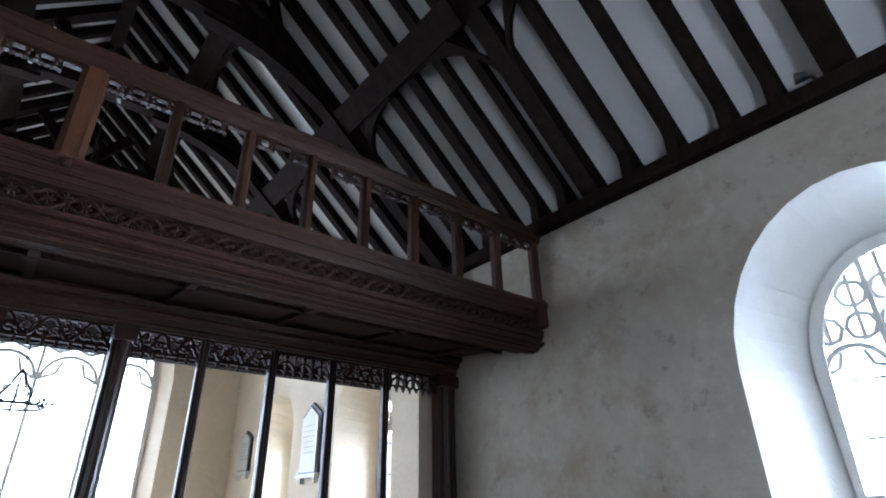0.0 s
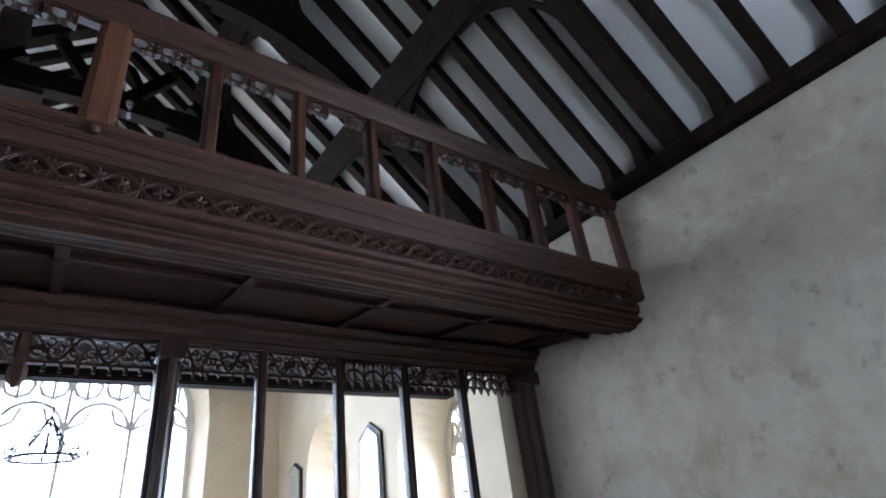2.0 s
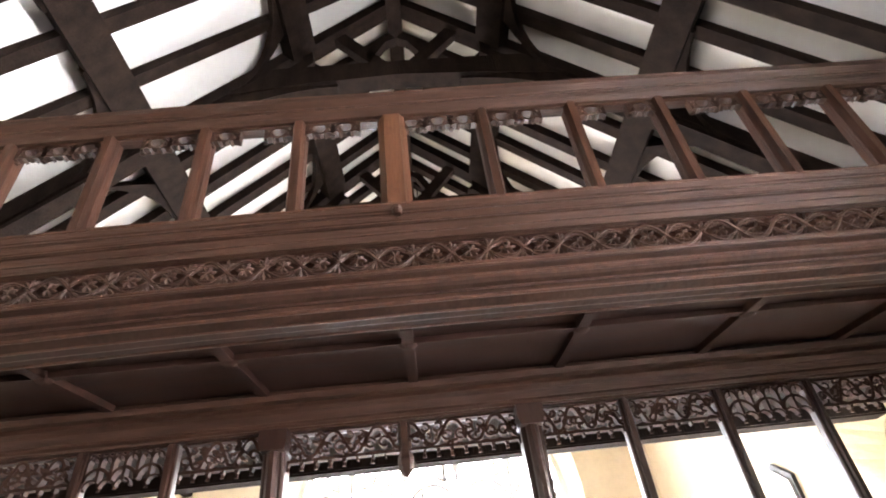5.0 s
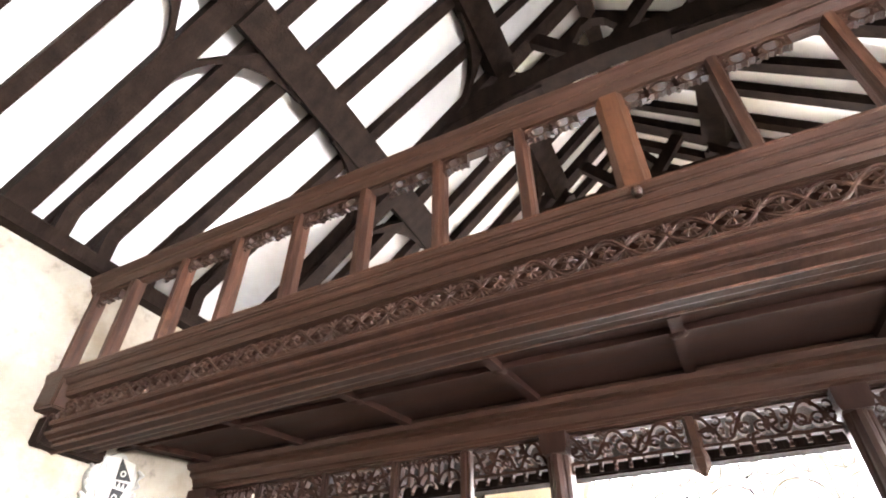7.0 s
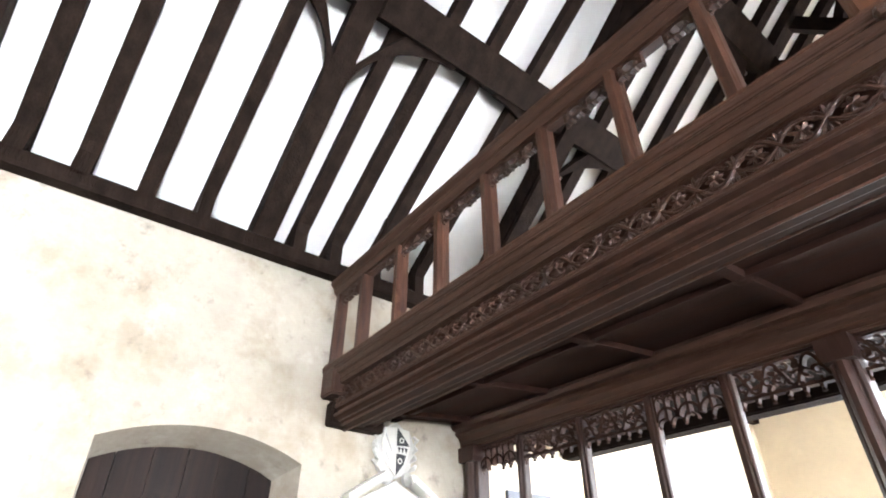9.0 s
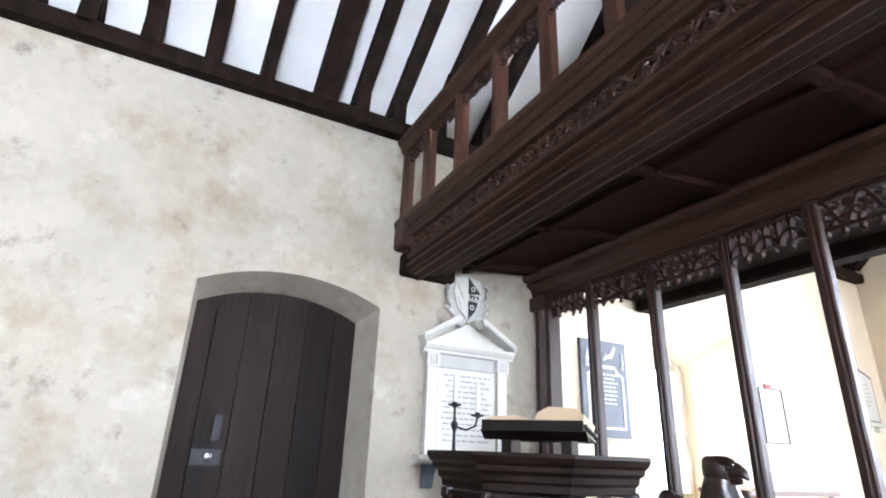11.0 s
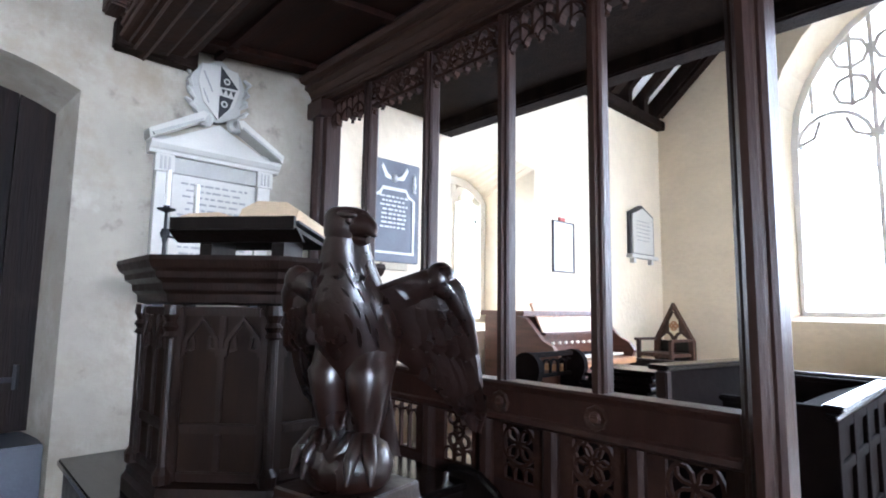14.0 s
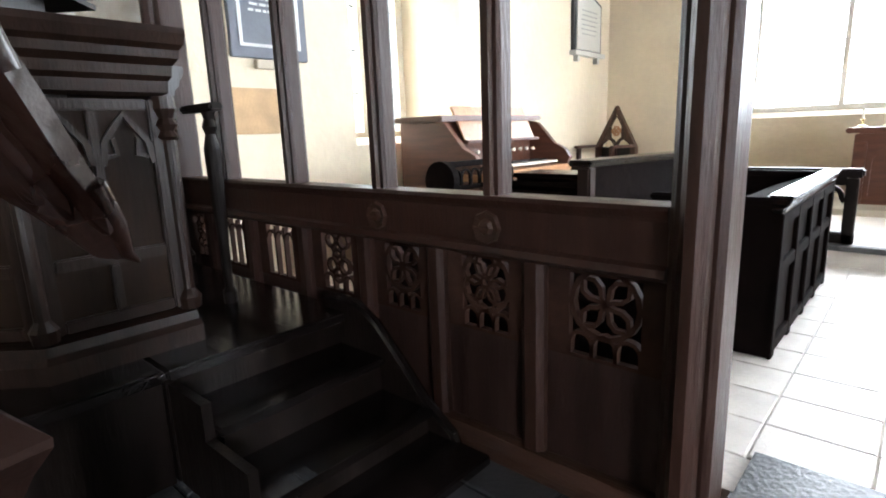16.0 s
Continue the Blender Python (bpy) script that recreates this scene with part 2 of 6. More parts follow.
RED = material("red_paint", (0.45, 0.06, 0.04), 0.5, vary=0.1)
PINE = material("varnished_pine", (0.42, 0.20, 0.08), 0.35, vary=0.25, scale=5, grain=(0.6, 5, 5), bump=0.1, coat=0.3)
BOARD_TAN = material("tan_board", (0.46, 0.30, 0.15), 0.7, vary=0.15, scale=7, bump=0.1)
FLAGS = material("floor_slab", (0.80, 0.74, 0.66), 0.4, vary=0.08, scale=5, bump=0.12, random=0.06)
DARK_STONE = material("dark_flagstone", (0.055, 0.054, 0.055), 0.4, vary=0.25, scale=5, bump=0.2, random=0.25)
GROUT = material("joint_mortar", (0.76, 0.70, 0.62), 0.9, vary=0.2)
NAVE_JOINT = material("dark_joint", (0.05, 0.045, 0.04), 0.9, vary=0.3)
GRASS = material("churchyard_grass", (0.06, 0.10, 0.03), 0.9, vary=0.4, scale=2)

GLASS = bpy.data.materials.new("window_glass")
GLASS.use_nodes = True
_g = GLASS.node_tree
_t, _s, _x = _g.nodes.new("ShaderNodeBsdfTransparent"), _g.nodes.new("ShaderNodeBsdfGlossy"), _g.nodes.new("ShaderNodeMixShader")
_t.inputs[0].default_value = (0.93, 0.96, 0.95, 1)
_s.inputs["Roughness"].default_value = 0.06
_f = _g.nodes.new("ShaderNodeFresnel")
_g.links.new(_f.outputs[0], _x.inputs[0])
_g.links.new(_t.outputs[0], _x.inputs[1])
_g.links.new(_s.outputs[0], _x.inputs[2])
_g.links.new(_x.outputs[0], _g.nodes["Material Output"].inputs["Surface"])

# ---- walls ----
from mathutils.geometry import tessellate_polygon


def wall(name, outline, holes, place, mat, label, reveal=None):
    """A wall from its outline and openings; holes are (inner loop, outer loop) with splayed reveals. place(u, v, d) gives the point at depth d."""
    bm = bmesh.new()
    rims = []
    for d, loops in ((0.0, [outline] + [h[0] for h in holes]), (THICK, [outline] + [h[1] for h in holes])):
        flat = [p for lp in loops for p in lp]
        vs = [bm.verts.new(place(u, v, d)) for u, v in flat]
        for tri in tessellate_polygon([[Vector((u, v, 0)) for u, v in lp] for lp in loops]):
            try:
                bm.faces.new([vs[i] for i in tri])
            except ValueError:
                pass
        k, rim = 0, []
        for lp in loops:
            rim.append(vs[k:k + len(lp)])
            k += len(lp)
        rims.append(rim)
    for r, (a, b) in enumerate(zip(*rims)):
        for i in range(len(a)):
            j = (i + 1) % len(a)
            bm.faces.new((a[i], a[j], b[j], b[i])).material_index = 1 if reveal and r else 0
    ob = tagged(part(name, bm, mat), label, "wall", kind="structure")
    if reveal:
        ob.data.materials.append(reveal)
    return ob


def seg_arch(u0, u1, z0, spring, crown, n=12):
    """An opening with a low curved head."""
    h, rise = (u1 - u0) / 2, crown - spring
    r = (h * h + rise * rise) / (2 * rise)
    c = math.degrees(math.asin(h / r))
    return [(u0, z0)] + [((u0 + u1) / 2 - r * math.sin(radians(c - 2 * c * i / n)), crown - r + r * math.cos(radians(c - 2 * c * i / n))) for i in range(n + 1)] + [(u1, z0)]


TOP = PLATE + 0.06
DOOR = (seg_arch(6.53, 7.86, -0.02, 2.47, 2.62), seg_arch(6.62, 7.73, -0.02, 2.34, 2.48))
NWIN = (seg_arch(10.85, 12.17, 1.02, 2.82, 2.86), seg_arch(10.98, 11.92, 1.10, 2.45, 2.66))
SWIN = (pointed(4.40, 6.30, 1.1, 2.30, 3.45), pointed(4.69, 5.97, 1.45, 2.30, 3.12))
SWIN2 = (pointed(10.05, 11.42, 0.9, 2.40, 3.2), pointed(10.35, 11.15, 1.1, 2.3, 2.95))
SWIN3 = (pointed(12.70, 14.10, 0.9, 2.45, 3.25), pointed(13.0, 13.8, 1.1, 2.3, 2.95))
SWIN4 = (pointed(-1.5, 0.4, 1.1, 2.6, 3.3), pointed(-1.2, 0.1, 1.45, 2.5, 3.1))
# added opening that is never in view, for extra light on the roof
NWIN4 = (pointed(-1.2, 1.0, 1.1, 2.6, 3.3), pointed(-0.9, 0.7, 1.4, 2.5, 3.1))
EWIN = (pointed(-2.40, 2.44, 1.13, 3.6, 5.75), pointed(-2.24, 2.28, 1.22, 3.55, 5.6))
def north(u, v, d):
    return (WN - d, u, v)


def south(u, v, d):
    return (WS + d, u, v)


def south_chancel(u, v, d):
    return (WSC + d, u, v)


def east(u, v, d):
    return (u, WE + d, v)


def west(u, v, d):
    return (u, WW - d, v)


wall("wall_north", [(WW, -0.3), (SCREEN_Y + 0.1, -0.3), (SCREEN_Y + 0.1, TOP), (WW, TOP)], [NWIN4, DOOR], north, LIMEWASH, "stained cream limewashed nave wall with a doorway")
wall("wall_north_chancel", [(SCREEN_Y + 0.1, -0.3), (WE, -0.3), (WE, TOP), (SCREEN_Y + 0.1, TOP)], [NWIN], north, CHANCEL, "cream limewashed chancel wall with a deep window recess")
wall("wall_south", [(WW, -0.3), (SCREEN_Y + 0.1, -0.3), (SCREEN_Y + 0.1, TOP), (WW, TOP)], [SWIN4, SWIN], south, LIMEWASH, "stained grey limewashed wall with an arched window", DAYLIT_WHITEWASH)
wall("wall_south_chancel", [(SCREEN_Y + 0.1, -0.3), (WE, -0.3), (WE, TOP), (SCREEN_Y + 0.1, TOP)], [SWIN2, SWIN3], south_chancel, CHANCEL, "cream limewashed chancel wall with arched window recesses")
GABLE = [(WN - THICK, -0.3), (WS + THICK, -0.3), (WS + THICK, EAVE - SLOPE * THICK + 0.1), (MID, RIDGE + 0.1), (WN - THICK, EAVE - SLOPE * THICK + 0.1)]
wall("wall_east", GABLE, [EWIN], east, CHANCEL, "cream limewashed gable wall around the great window")
wall("wall_west", GABLE, [], west, LIMEWASH, "plain limewashed gable wall closing the nave")
tagged(part("floor", B(WN - 0.7, WS + 0.7, WW - 0.7, WE + 0.7, -0.2, -0.012), NAVE_JOINT), "mortar bed under the stone floor of the church", "floor", kind="structure")
tagged(part("ground", B(-150, 150, -150, 150, -0.7, -0.45), GRASS), "grass of the churchyard outside the church", "ground", kind="structure")

# ---- roof ----
bm = bmesh.new()
for s, x in ((-1, WN - THICK - 0.2), (1, WS + THICK + 0.2)):
    run = abs(x - MID)
    z = RIDGE - SLOPE * run
    prism(bm, [(x, z + 0.02), (MID, RIDGE + 0.02), (MID, RIDGE + 0.22), (x, z + 0.22)], "y", WW - 0.8, WE + 0.8)
tagged(part("ceiling", bm, ROOFPLASTER), "white plaster between the rafters of the open roof", "ceiling", kind="structure")

roof = empty("roof_timbers", "blackened oak open roof of rafters, purlins and arched trusses", "roof", kind="structure")
HALF = WS - MID


def roof_z(x):
    return RIDGE - SLOPE * abs(x - MID)


def on_slope(s, d, drop=0.0):
    """A point of the roof's underside at distance d from the wall face, measured across; drop: square to the slope."""
    n = math.hypot(1, SLOPE)
    return (MID + s * (HALF - d) - s * drop * SLOPE / n, EAVE + SLOPE * d - drop / n)


def rafter(s, y0, y1, w=0.13, deep=0.11):
    """One rafter of the side s, from y0 at the wall to y1 at the ridge, with its upright ashlar piece."""
    bm = bmesh.new()
    prism(bm, [on_slope(s, -0.5, -0.01), on_slope(s, HALF, -0.01), on_slope(s, HALF, deep), on_slope(s, -0.5, deep)], "y", -w / 2, w / 2)
    for v in bm.verts:
        v.co.y += y0 + (y1 - y0) * (HALF - abs(v.co.x - MID)) / HALF
    # upright ashlar piece at the wall, with a curved back
    x0 = MID + s * (HALF - 0.02)
    pts = [(x0, PLATE + 0.1), (x0 - s * 0.10, PLATE + 0.1), (x0 - s * 0.10, PLATE + 0.30), (x0 - s * 0.17, PLATE + 0.46), (x0 - s * 0.30, EAVE + SLOPE * 0.30 - 0.08), (x0 - s * 0.3, EAVE + SLOPE * 0.3), (x0, EAVE)]
    prism(bm, pts, "y", y0 - w / 2 + 0.004, y0 + w / 2 - 0.004)
    return part("rafter", bm, ROOF_OAK, roof)


TRUSSES = (-1.2, 0.9, 3.0, 5.12, 7.22, 9.50, 11.65, 13.8, 15.15)
rnd = random.Random(23)
# rafters of the two bays that stand over the path: side, y at the wall, y at the ridge
for s, y0, y1 in ((-1, 5.50, 5.52), (-1, 5.89, 5.92), (-1, 6.32, 6.34), (-1, 6.73, 6.78), (-1, 7.52, 7.60), (-1, 7.86, 8.06), (-1, 8.27, 8.57), (-1, 8.76, 9.10),
                  (1, 5.53, 5.50), (1, 5.89, 5.86), (1, 6.34, 6.28), (1, 6.78, 6.74), (1, 7.53, 7.50), (1, 7.88, 7.84), (1, 8.28, 8.22), (1, 8.63, 8.60), (1, 9.05, 9.05)):
    rafter(s, y0, y1, rnd.uniform(0.105, 0.13))
for a, b in zip(TRUSSES, TRUSSES[1:]):
    bays = 0 if a in (5.12, 7.22) else 3 if a == 13.8 else 5
    for k in range(1, bays):
        for s in (-1, 1):
            y = a + k * (b - a) / bays + rnd.uniform(-0.03, 0.03)
            rafter(s, y, y + rnd.uniform(-0.05, 0.05), rnd.uniform(0.105, 0.13))
COLLAR = 6.35


def truss(y, cusps):
    for s in (-1, 1):
        bm = bmesh.new()
        prism(bm, [on_slope(s, -0.4, -0.01), on_slope(s, HALF, -0.01), (MID, on_slope(s, HALF, 0.2)[1]), on_slope(s, -0.4, 0.2)], "y", y - 0.095, y + 0.095)
        part("principal_rafter", bm, ROOF_OAK, roof)
        if y < 9:
            continue
        # arched brace from the wall post to the collar
        n, up, lo = 16, [], []
        for k in range(n + 1):
            f = k / n
            up.append(on_slope(s, -0.02 + f * (HALF - 1.6), 0.19))
            d = 0.10 + 3.25 * f
            z = PLATE + 0.12 + (COLLAR - 0.08 - PLATE - 0.12) * math.sin(math.pi / 2 * d / 3.35)
            q = MID + s * (HALF - d)
            lo.append((q, min(z, roof_z(q) - 0.30)))
        bm = bmesh.new()
        prism(bm, up + lo[::-1], "y", y - 0.075, y + 0.075)
        part("arched_brace", bm, ROOF_OAK, roof)
        bm = bmesh.new()
        strip(bm, lo, 0.045, "y", y - 0.085, y + 0.085)
        part("brace_moulding", bm, ROOF_OAK, roof)
    bm = bmesh.new()
    w = (RIDGE - COLLAR) / SLOPE - 0.1
    prism(bm, [(MID - w, COLLAR - 0.12), (MID - w * 0.5, COLLAR - 0.02), (MID, COLLAR + 0.03), (MID + w * 0.5, COLLAR - 0.02), (MID + w, COLLAR - 0.12), (MID + w - 0.25, COLLAR + 0.25), (MID, COLLAR + 0.27), (MID - w + 0.25, COLLAR + 0.25)], "y", y - 0.09, y + 0.09)
    part("collar", bm, ROOF_OAK, roof)
    if cusps:
        for s in (-1, 1):
            bm = bmesh.new()
            base = (MID + s * 0.12, COLLAR + 0.2)
            strip(bm, [base, (MID + s * 0.62, COLLAR + 0.85)], 0.15, "y", y - 0.05, y + 0.05)
            strip(bm, [(MID + s * 1.15, COLLAR + 0.22), (MID + s * 0.95, COLLAR + 0.42), (MID + s * 0.98, COLLAR + 0.62)], 0.13, "y", y - 0.05, y + 0.05)
            strip(bm, [(MID + s * 0.30, COLLAR + 0.45), (MID + s * 0.16, COLLAR + 0.72), (MID + s * 0.03, COLLAR + 0.80)], 0.10, "y", y - 0.05, y + 0.05)
            part("cusped_strut", bm, ROOF_OAK, roof)


for ty in TRUSSES:
    truss(ty, True)
PURLINS = (1.52, 2.86)


def wind_brace(s, end, sgn, top):
    """A curved brace in the roof's slope, from a truss up to the underside of a purlin at distance top."""
    lo, rise, reach = top - 0.50, 0.50, 0.80
    under = [(end + sgn * reach * (1 - math.cos(radians(9 * k))), lo + rise * 0.94 * math.sin(radians(9 * k))) for k in range(11)]
    over = [(end, lo + 0.17), (end + sgn * 0.07, lo + 0.25), (end + sgn * 0.17, lo + 0.37), (end + sgn * 0.30, lo + rise)]
    outline = under + [(end + sgn * reach, lo + rise)] + over[::-1]
    bm = bmesh.new()
    high, low = ([bm.verts.new((on_slope(s, d, drop)[0], y, on_slope(s, d, drop)[1])) for y, d in outline] for drop in (0.08, 0.16))
    bm.faces.new(high)
    bm.faces.new(low[::-1])
    for k in range(len(high)):
        j = (k + 1) % len(high)
        bm.faces.new((high[k], high[j], low[j], low[k]))
    part("wind_brace", bm, ROOF_OAK, roof)


for s in (-1, 1):
    for dd in PURLINS:
        for a, b in zip(TRUSSES, TRUSSES[1:]):
            bm = bmesh.new()
            p = [on_slope(s, dd - 0.11, 0.02), on_slope(s, dd + 0.11, 0.02), on_slope(s, dd + 0.11, 0.22), on_slope(s, dd - 0.11, 0.22)]
            prism(bm, p, "y", a + 0.1, b - 0.1)
            part("purlin", bm, ROOF_OAK, roof)
            if b - a > 1.7:
                wind_brace(s, a + 0.095, 1, dd - 0.1)
                wind_brace(s, b - 0.095, -1, dd - 0.1)
    x = WN if s < 0 else WS
    bm = prism(bmesh.new(), [(x + 0.25 * s, PLATE), (x - 0.11 * s, PLATE), (x - 0.12 * s, PLATE + 0.03), (x - 0.12 * s, PLATE + 0.12), (x - 0.09 * s, PLATE + 0.15), (x + 0.25 * s, PLATE + 0.15)], "y", WW, WE)
    part("wall_plate", bm, ROOF_OAK, roof)
part("ridge_beam", B(MID - 0.09, MID + 0.09, WW, WE, RIDGE - 0.28, RIDGE), ROOF_OAK, roof)

# ---- rood loft ----
loft = empty("rood_loft", "dark carved oak rood loft with an open traceried parapet", "rood loft", kind="structure")
X0, X1 = WN + 0.01, WS - 0.01


def droop(x):
    """How far the old loft stands from level at x: it has sunk towards the north wall."""
    return -0.055 * (max(0.0, -x - 0.6) / 3.3) ** 1.3 + 0.008 * math.cos(x * 0.8)


def moulding(name, prof, mat=None, parent=None, x0=X0, x1=X1, label=""):
    rows = 24
    lift = (lambda x: 0.0) if parent else droop
    rings = [[(x, y, z + lift(x)) for y, z in prof] for x in (x0 + (x1 - x0) * k / rows for k in range(rows + 1))]
    return part(name, tube_rings(bmesh.new(), rings), mat or OAK_X, parent or loft, label)


Z_SILL, Z_HEAD = 3.286, 3.93
# top rail: stepped, rounded mouldings
moulding("top_rail", [(8.05, 3.93), (7.96, 3.93), (7.94, 3.955), (7.93, 3.975), (7.945, 3.985), (7.92, 4.00), (7.90, 4.02), (7.895, 4.045), (7.92, 4.065), (7.97, 4.075), (8.06, 4.07), (8.07, 4.0)])
moulding("sill_rail", [(8.090, 3.200), (8.090, 3.270), (8.070, 3.286), (7.975, 3.286), (7.945, 3.275), (7.920, 3.250), (7.925, 3.225), (7.945, 3.210), (7.950, 3.185), (7.975, 3.170), (7.990, 3.100), (8.090, 3.100)])
# darker oak on the band's back puts the recess shade into its colour
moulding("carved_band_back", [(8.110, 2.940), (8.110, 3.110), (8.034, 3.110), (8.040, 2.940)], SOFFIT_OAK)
moulding("bressumer", [(8.440, 2.930), (8.440, 3.030), (8.120, 3.030), (8.075, 2.985), (8.030, 2.975), (8.015, 2.955), (8.030, 2.935), (8.050, 2.925), (8.055, 2.905), (8.025, 2.895), (8.015, 2.875), (8.030, 2.860), (8.075, 2.850), (8.100, 2.825), (8.160, 2.815), (8.180, 2.830), (8.260, 2.835), (8.280, 2.860), (8.360, 2.865), (8.440, 2.900)], TRACERY_OAK)


def bead(y, z, r, seed):
    """A slim rounded moulding the length of the loft, a little uneven by hand and age."""
    rnd = random.Random(seed)
    n = 24
    pts = [(X0 + (X1 - X0) * k / n, y + rnd.uniform(-0.0015, 0.0015), z + droop(X0 + (X1 - X0) * k / n) + rnd.uniform(-0.002, 0.002)) for k in range(n + 1)]
    smooth(part("bead", tube(bmesh.new(), pts, r, 7), OAK_Z, loft))


for k, (y, z, r) in enumerate(((7.903, 4.045, 0.010), (7.932, 3.990, 0.007), (7.952, 3.950, 0.006), (7.930, 3.262, 0.012), (7.938, 3.216, 0.008), (7.958, 3.178, 0.007), (7.982, 3.135, 0.006),
                               (8.020, 2.957, 0.012), (8.046, 2.916, 0.006), (8.020, 2.884, 0.012), (8.060, 2.852, 0.006), (8.094, 2.832, 0.009), (8.165, 2.816, 0.008), (8.270, 2.846, 0.008), (8.375, 2.868, 0.009))):
    bead(y, z, r, k)


def parapet_post(x, w, mat, name="parapet_post"):
    """A square post with a buttress-like chamfered front."""
    bm = prism(bmesh.new(), [(x - w / 2, 8.045), (x - w / 2, 7.99), (x - w * 0.28, 7.955), (x + w * 0.28, 7.955), (x + w / 2, 7.99), (x + w / 2, 8.045)], "z", Z_SILL - 0.01 + droop(x), Z_HEAD + 0.01 + droop(x))
    return part(name, bm, mat, loft)


posts = [k * BAY for k in range(-6, 8)]
left_edge, right_edge = WN + 0.05, WS - 0.06
xs = [left_edge, -7 * BAY - 0.02] + posts + [right_edge]
for x in xs:
    if abs(x) < 0.01:
        parapet_post(x, 0.15, OAK_PALE, "centre_post")
    else:
        parapet_post(x, 0.072, OAK_Z)
part("centre_boss", lathe(bmesh.new(), [(0.0, 3.20), (0.018, 3.205), (0.026, 3.225), (0.02, 3.25), (0.0, 3.26)], 10, (0, 7.925)), OAK_X, loft)


def foils(bm, cx, cz, r, n, w, y0, y1, turn=90):
    """A ring of little lobes, as in pierced tracery."""
    for k in range(n):
        a = radians(turn + 360 * k / n)
        strip(bm, arc(cx + r * 0.55 * math.cos(a), cz + r * 0.55 * math.sin(a), r * 0.42, 0, 360, 8)[:-1], w, "y", y0, y1, closed=True)


def cusped_head(w, h, seed, y0, y1, broken=0.0):
    """Pierced carved head for one bay, hanging from z = 0, centred on x = 0, with cusps along its lower edge."""
    rnd = random.Random(seed)
    bm = bmesh.new()
    box(bm, -w / 2, w / 2, y0, y1, -0.018, 0.0)
    # two small arches with a pendant cusp
    m = 3
    for k in range(m):
        cx = -w / 2 + (k + 0.5) * w / m
        r = w / m / 2
        drop = h * rnd.uniform(0.85, 1.0)
        if rnd.random() < broken:
            continue
        strip(bm, arc(cx, -drop, r * 0.96, 180, 0, 8), 0.014, "y", y0, y1)
        strip(bm, arc(cx, -drop * 0.52, r * 0.6, 0, 360, 8)[:-1], 0.012, "y", y0 + 0.004, y1 - 0.004, closed=True)
        for s in (-1, 1):
            strip(bm, [(cx + s * r * 0.95, -drop), (cx + s * r * 0.55, -drop * 0.95), (cx + s * r * 0.35, -drop * 1.12)], 0.013, "y", y0, y1)
            strip(bm, [(cx + s * r, -drop - 0.012), (cx + s * r, -0.01)], 0.014, "y", y0, y1)
        tube(bm, [(cx - r, (y0 + y1) / 2, -drop), (cx - r, (y0 + y1) / 2, -drop - 0.028)], [0.006, 0.013], 6)
    return bm


for a, b in zip(xs, xs[1:]):
    w = b - a - 0.075
    if w < 0.2:
        continue
    ob = part("pierced_head", cusped_head(w, 0.085, round(a * 100), -0.02, 0.02, 0.18), OAK_X, loft)
    ob.location = ((a + b) / 2, 8.0, Z_HEAD + droop((a + b) / 2))


def vine_run(length, h, seed):
    """A running vine trail, pierced and carved in relief: a waving stem, and in each wave a tendril and a fan of ribbed leaves."""
    rnd = random.Random(seed)
    bm = bmesh.new()
    waves = round(length / 0.30)
    per = length / waves
    n = waves * 14
    for amp, ph, r in ((0.40, 0.0, 0.0095), (0.36, math.pi, 0.007)):
        tube(bm, [(length * i / n, -0.004 + 0.004 * math.sin(i * 0.9 + ph), h * amp * math.sin(2 * math.pi * waves * i / n + ph)) for i in range(n + 1)], r, 6)

    def leaf(c, angle, size, wide):
        u = Vector((math.cos(angle), 0, math.sin(angle)))
        v = Vector((-u.z, 0, u.x))
        rim = [c, c + u * size * 0.35 + v * wide, c + u * size * 0.75 + v * wide * 0.8, c + u * size, c + u * size * 0.75 - v * wide * 0.8, c + u * size * 0.35 - v * wide]
        ridge = [c + Vector((0, -0.008, 0)), c + u * size * 0.55 + Vector((0, -0.016, 0))]
        vs = [bm.verts.new(p) for p in rim]
        a, b = (bm.verts.new(p) for p in ridge)
        bm.faces.new((vs[0], vs[1], a))
        bm.faces.new((vs[5], vs[0], a))
        bm.faces.new((a, vs[1], vs[2], b))
        bm.faces.new((vs[5], a, b, vs[4]))
        bm.faces.new((vs[2], vs[3], b))
        bm.faces.new((vs[3], vs[4], b))
    for k in range(waves * 2):
        cx, turn = per * (0.25 + 0.5 * k), rnd.uniform(-0.3, 0.3)
        # a star of leaves in each eye between the stems, and a fan above and below each crossing
        for j in range(7):
            leaf(Vector((cx, -0.002, 0.0)), turn + j * 2 * math.pi / 7, h * rnd.uniform(0.26, 0.34), 0.0105)
        for up in (-1, 1):
            root = Vector((cx + per / 4, 0.0, up * h * 0.10))
            for j in range(5):
                leaf(root, up * radians(90 + 36 * (j - 2)) + rnd.uniform(-0.1, 0.1), h * rnd.uniform(0.30, 0.40), 0.0095)
            tube(bm, [(cx - 0.045, -0.004, up * h * 0.14), (cx - 0.015, -0.008, up * h * 0.24), (cx + 0.02, -0.008, up * h * 0.26), (cx + 0.045, -0.004, up * h * 0.16)], 0.0050, 5)
    return bm


seg = (X1 - X0) / 6
for k in range(6):
    ob = part("vine_trail", vine_run(seg - 0.01, 0.15, k), OAK_X, loft, "carved running vine trail")
    for v in ob.data.vertices:
        v.co.z += droop(X0 + k * seg + v.co.x)
    ob.location = (X0 + k * seg, 8.024, 3.025)
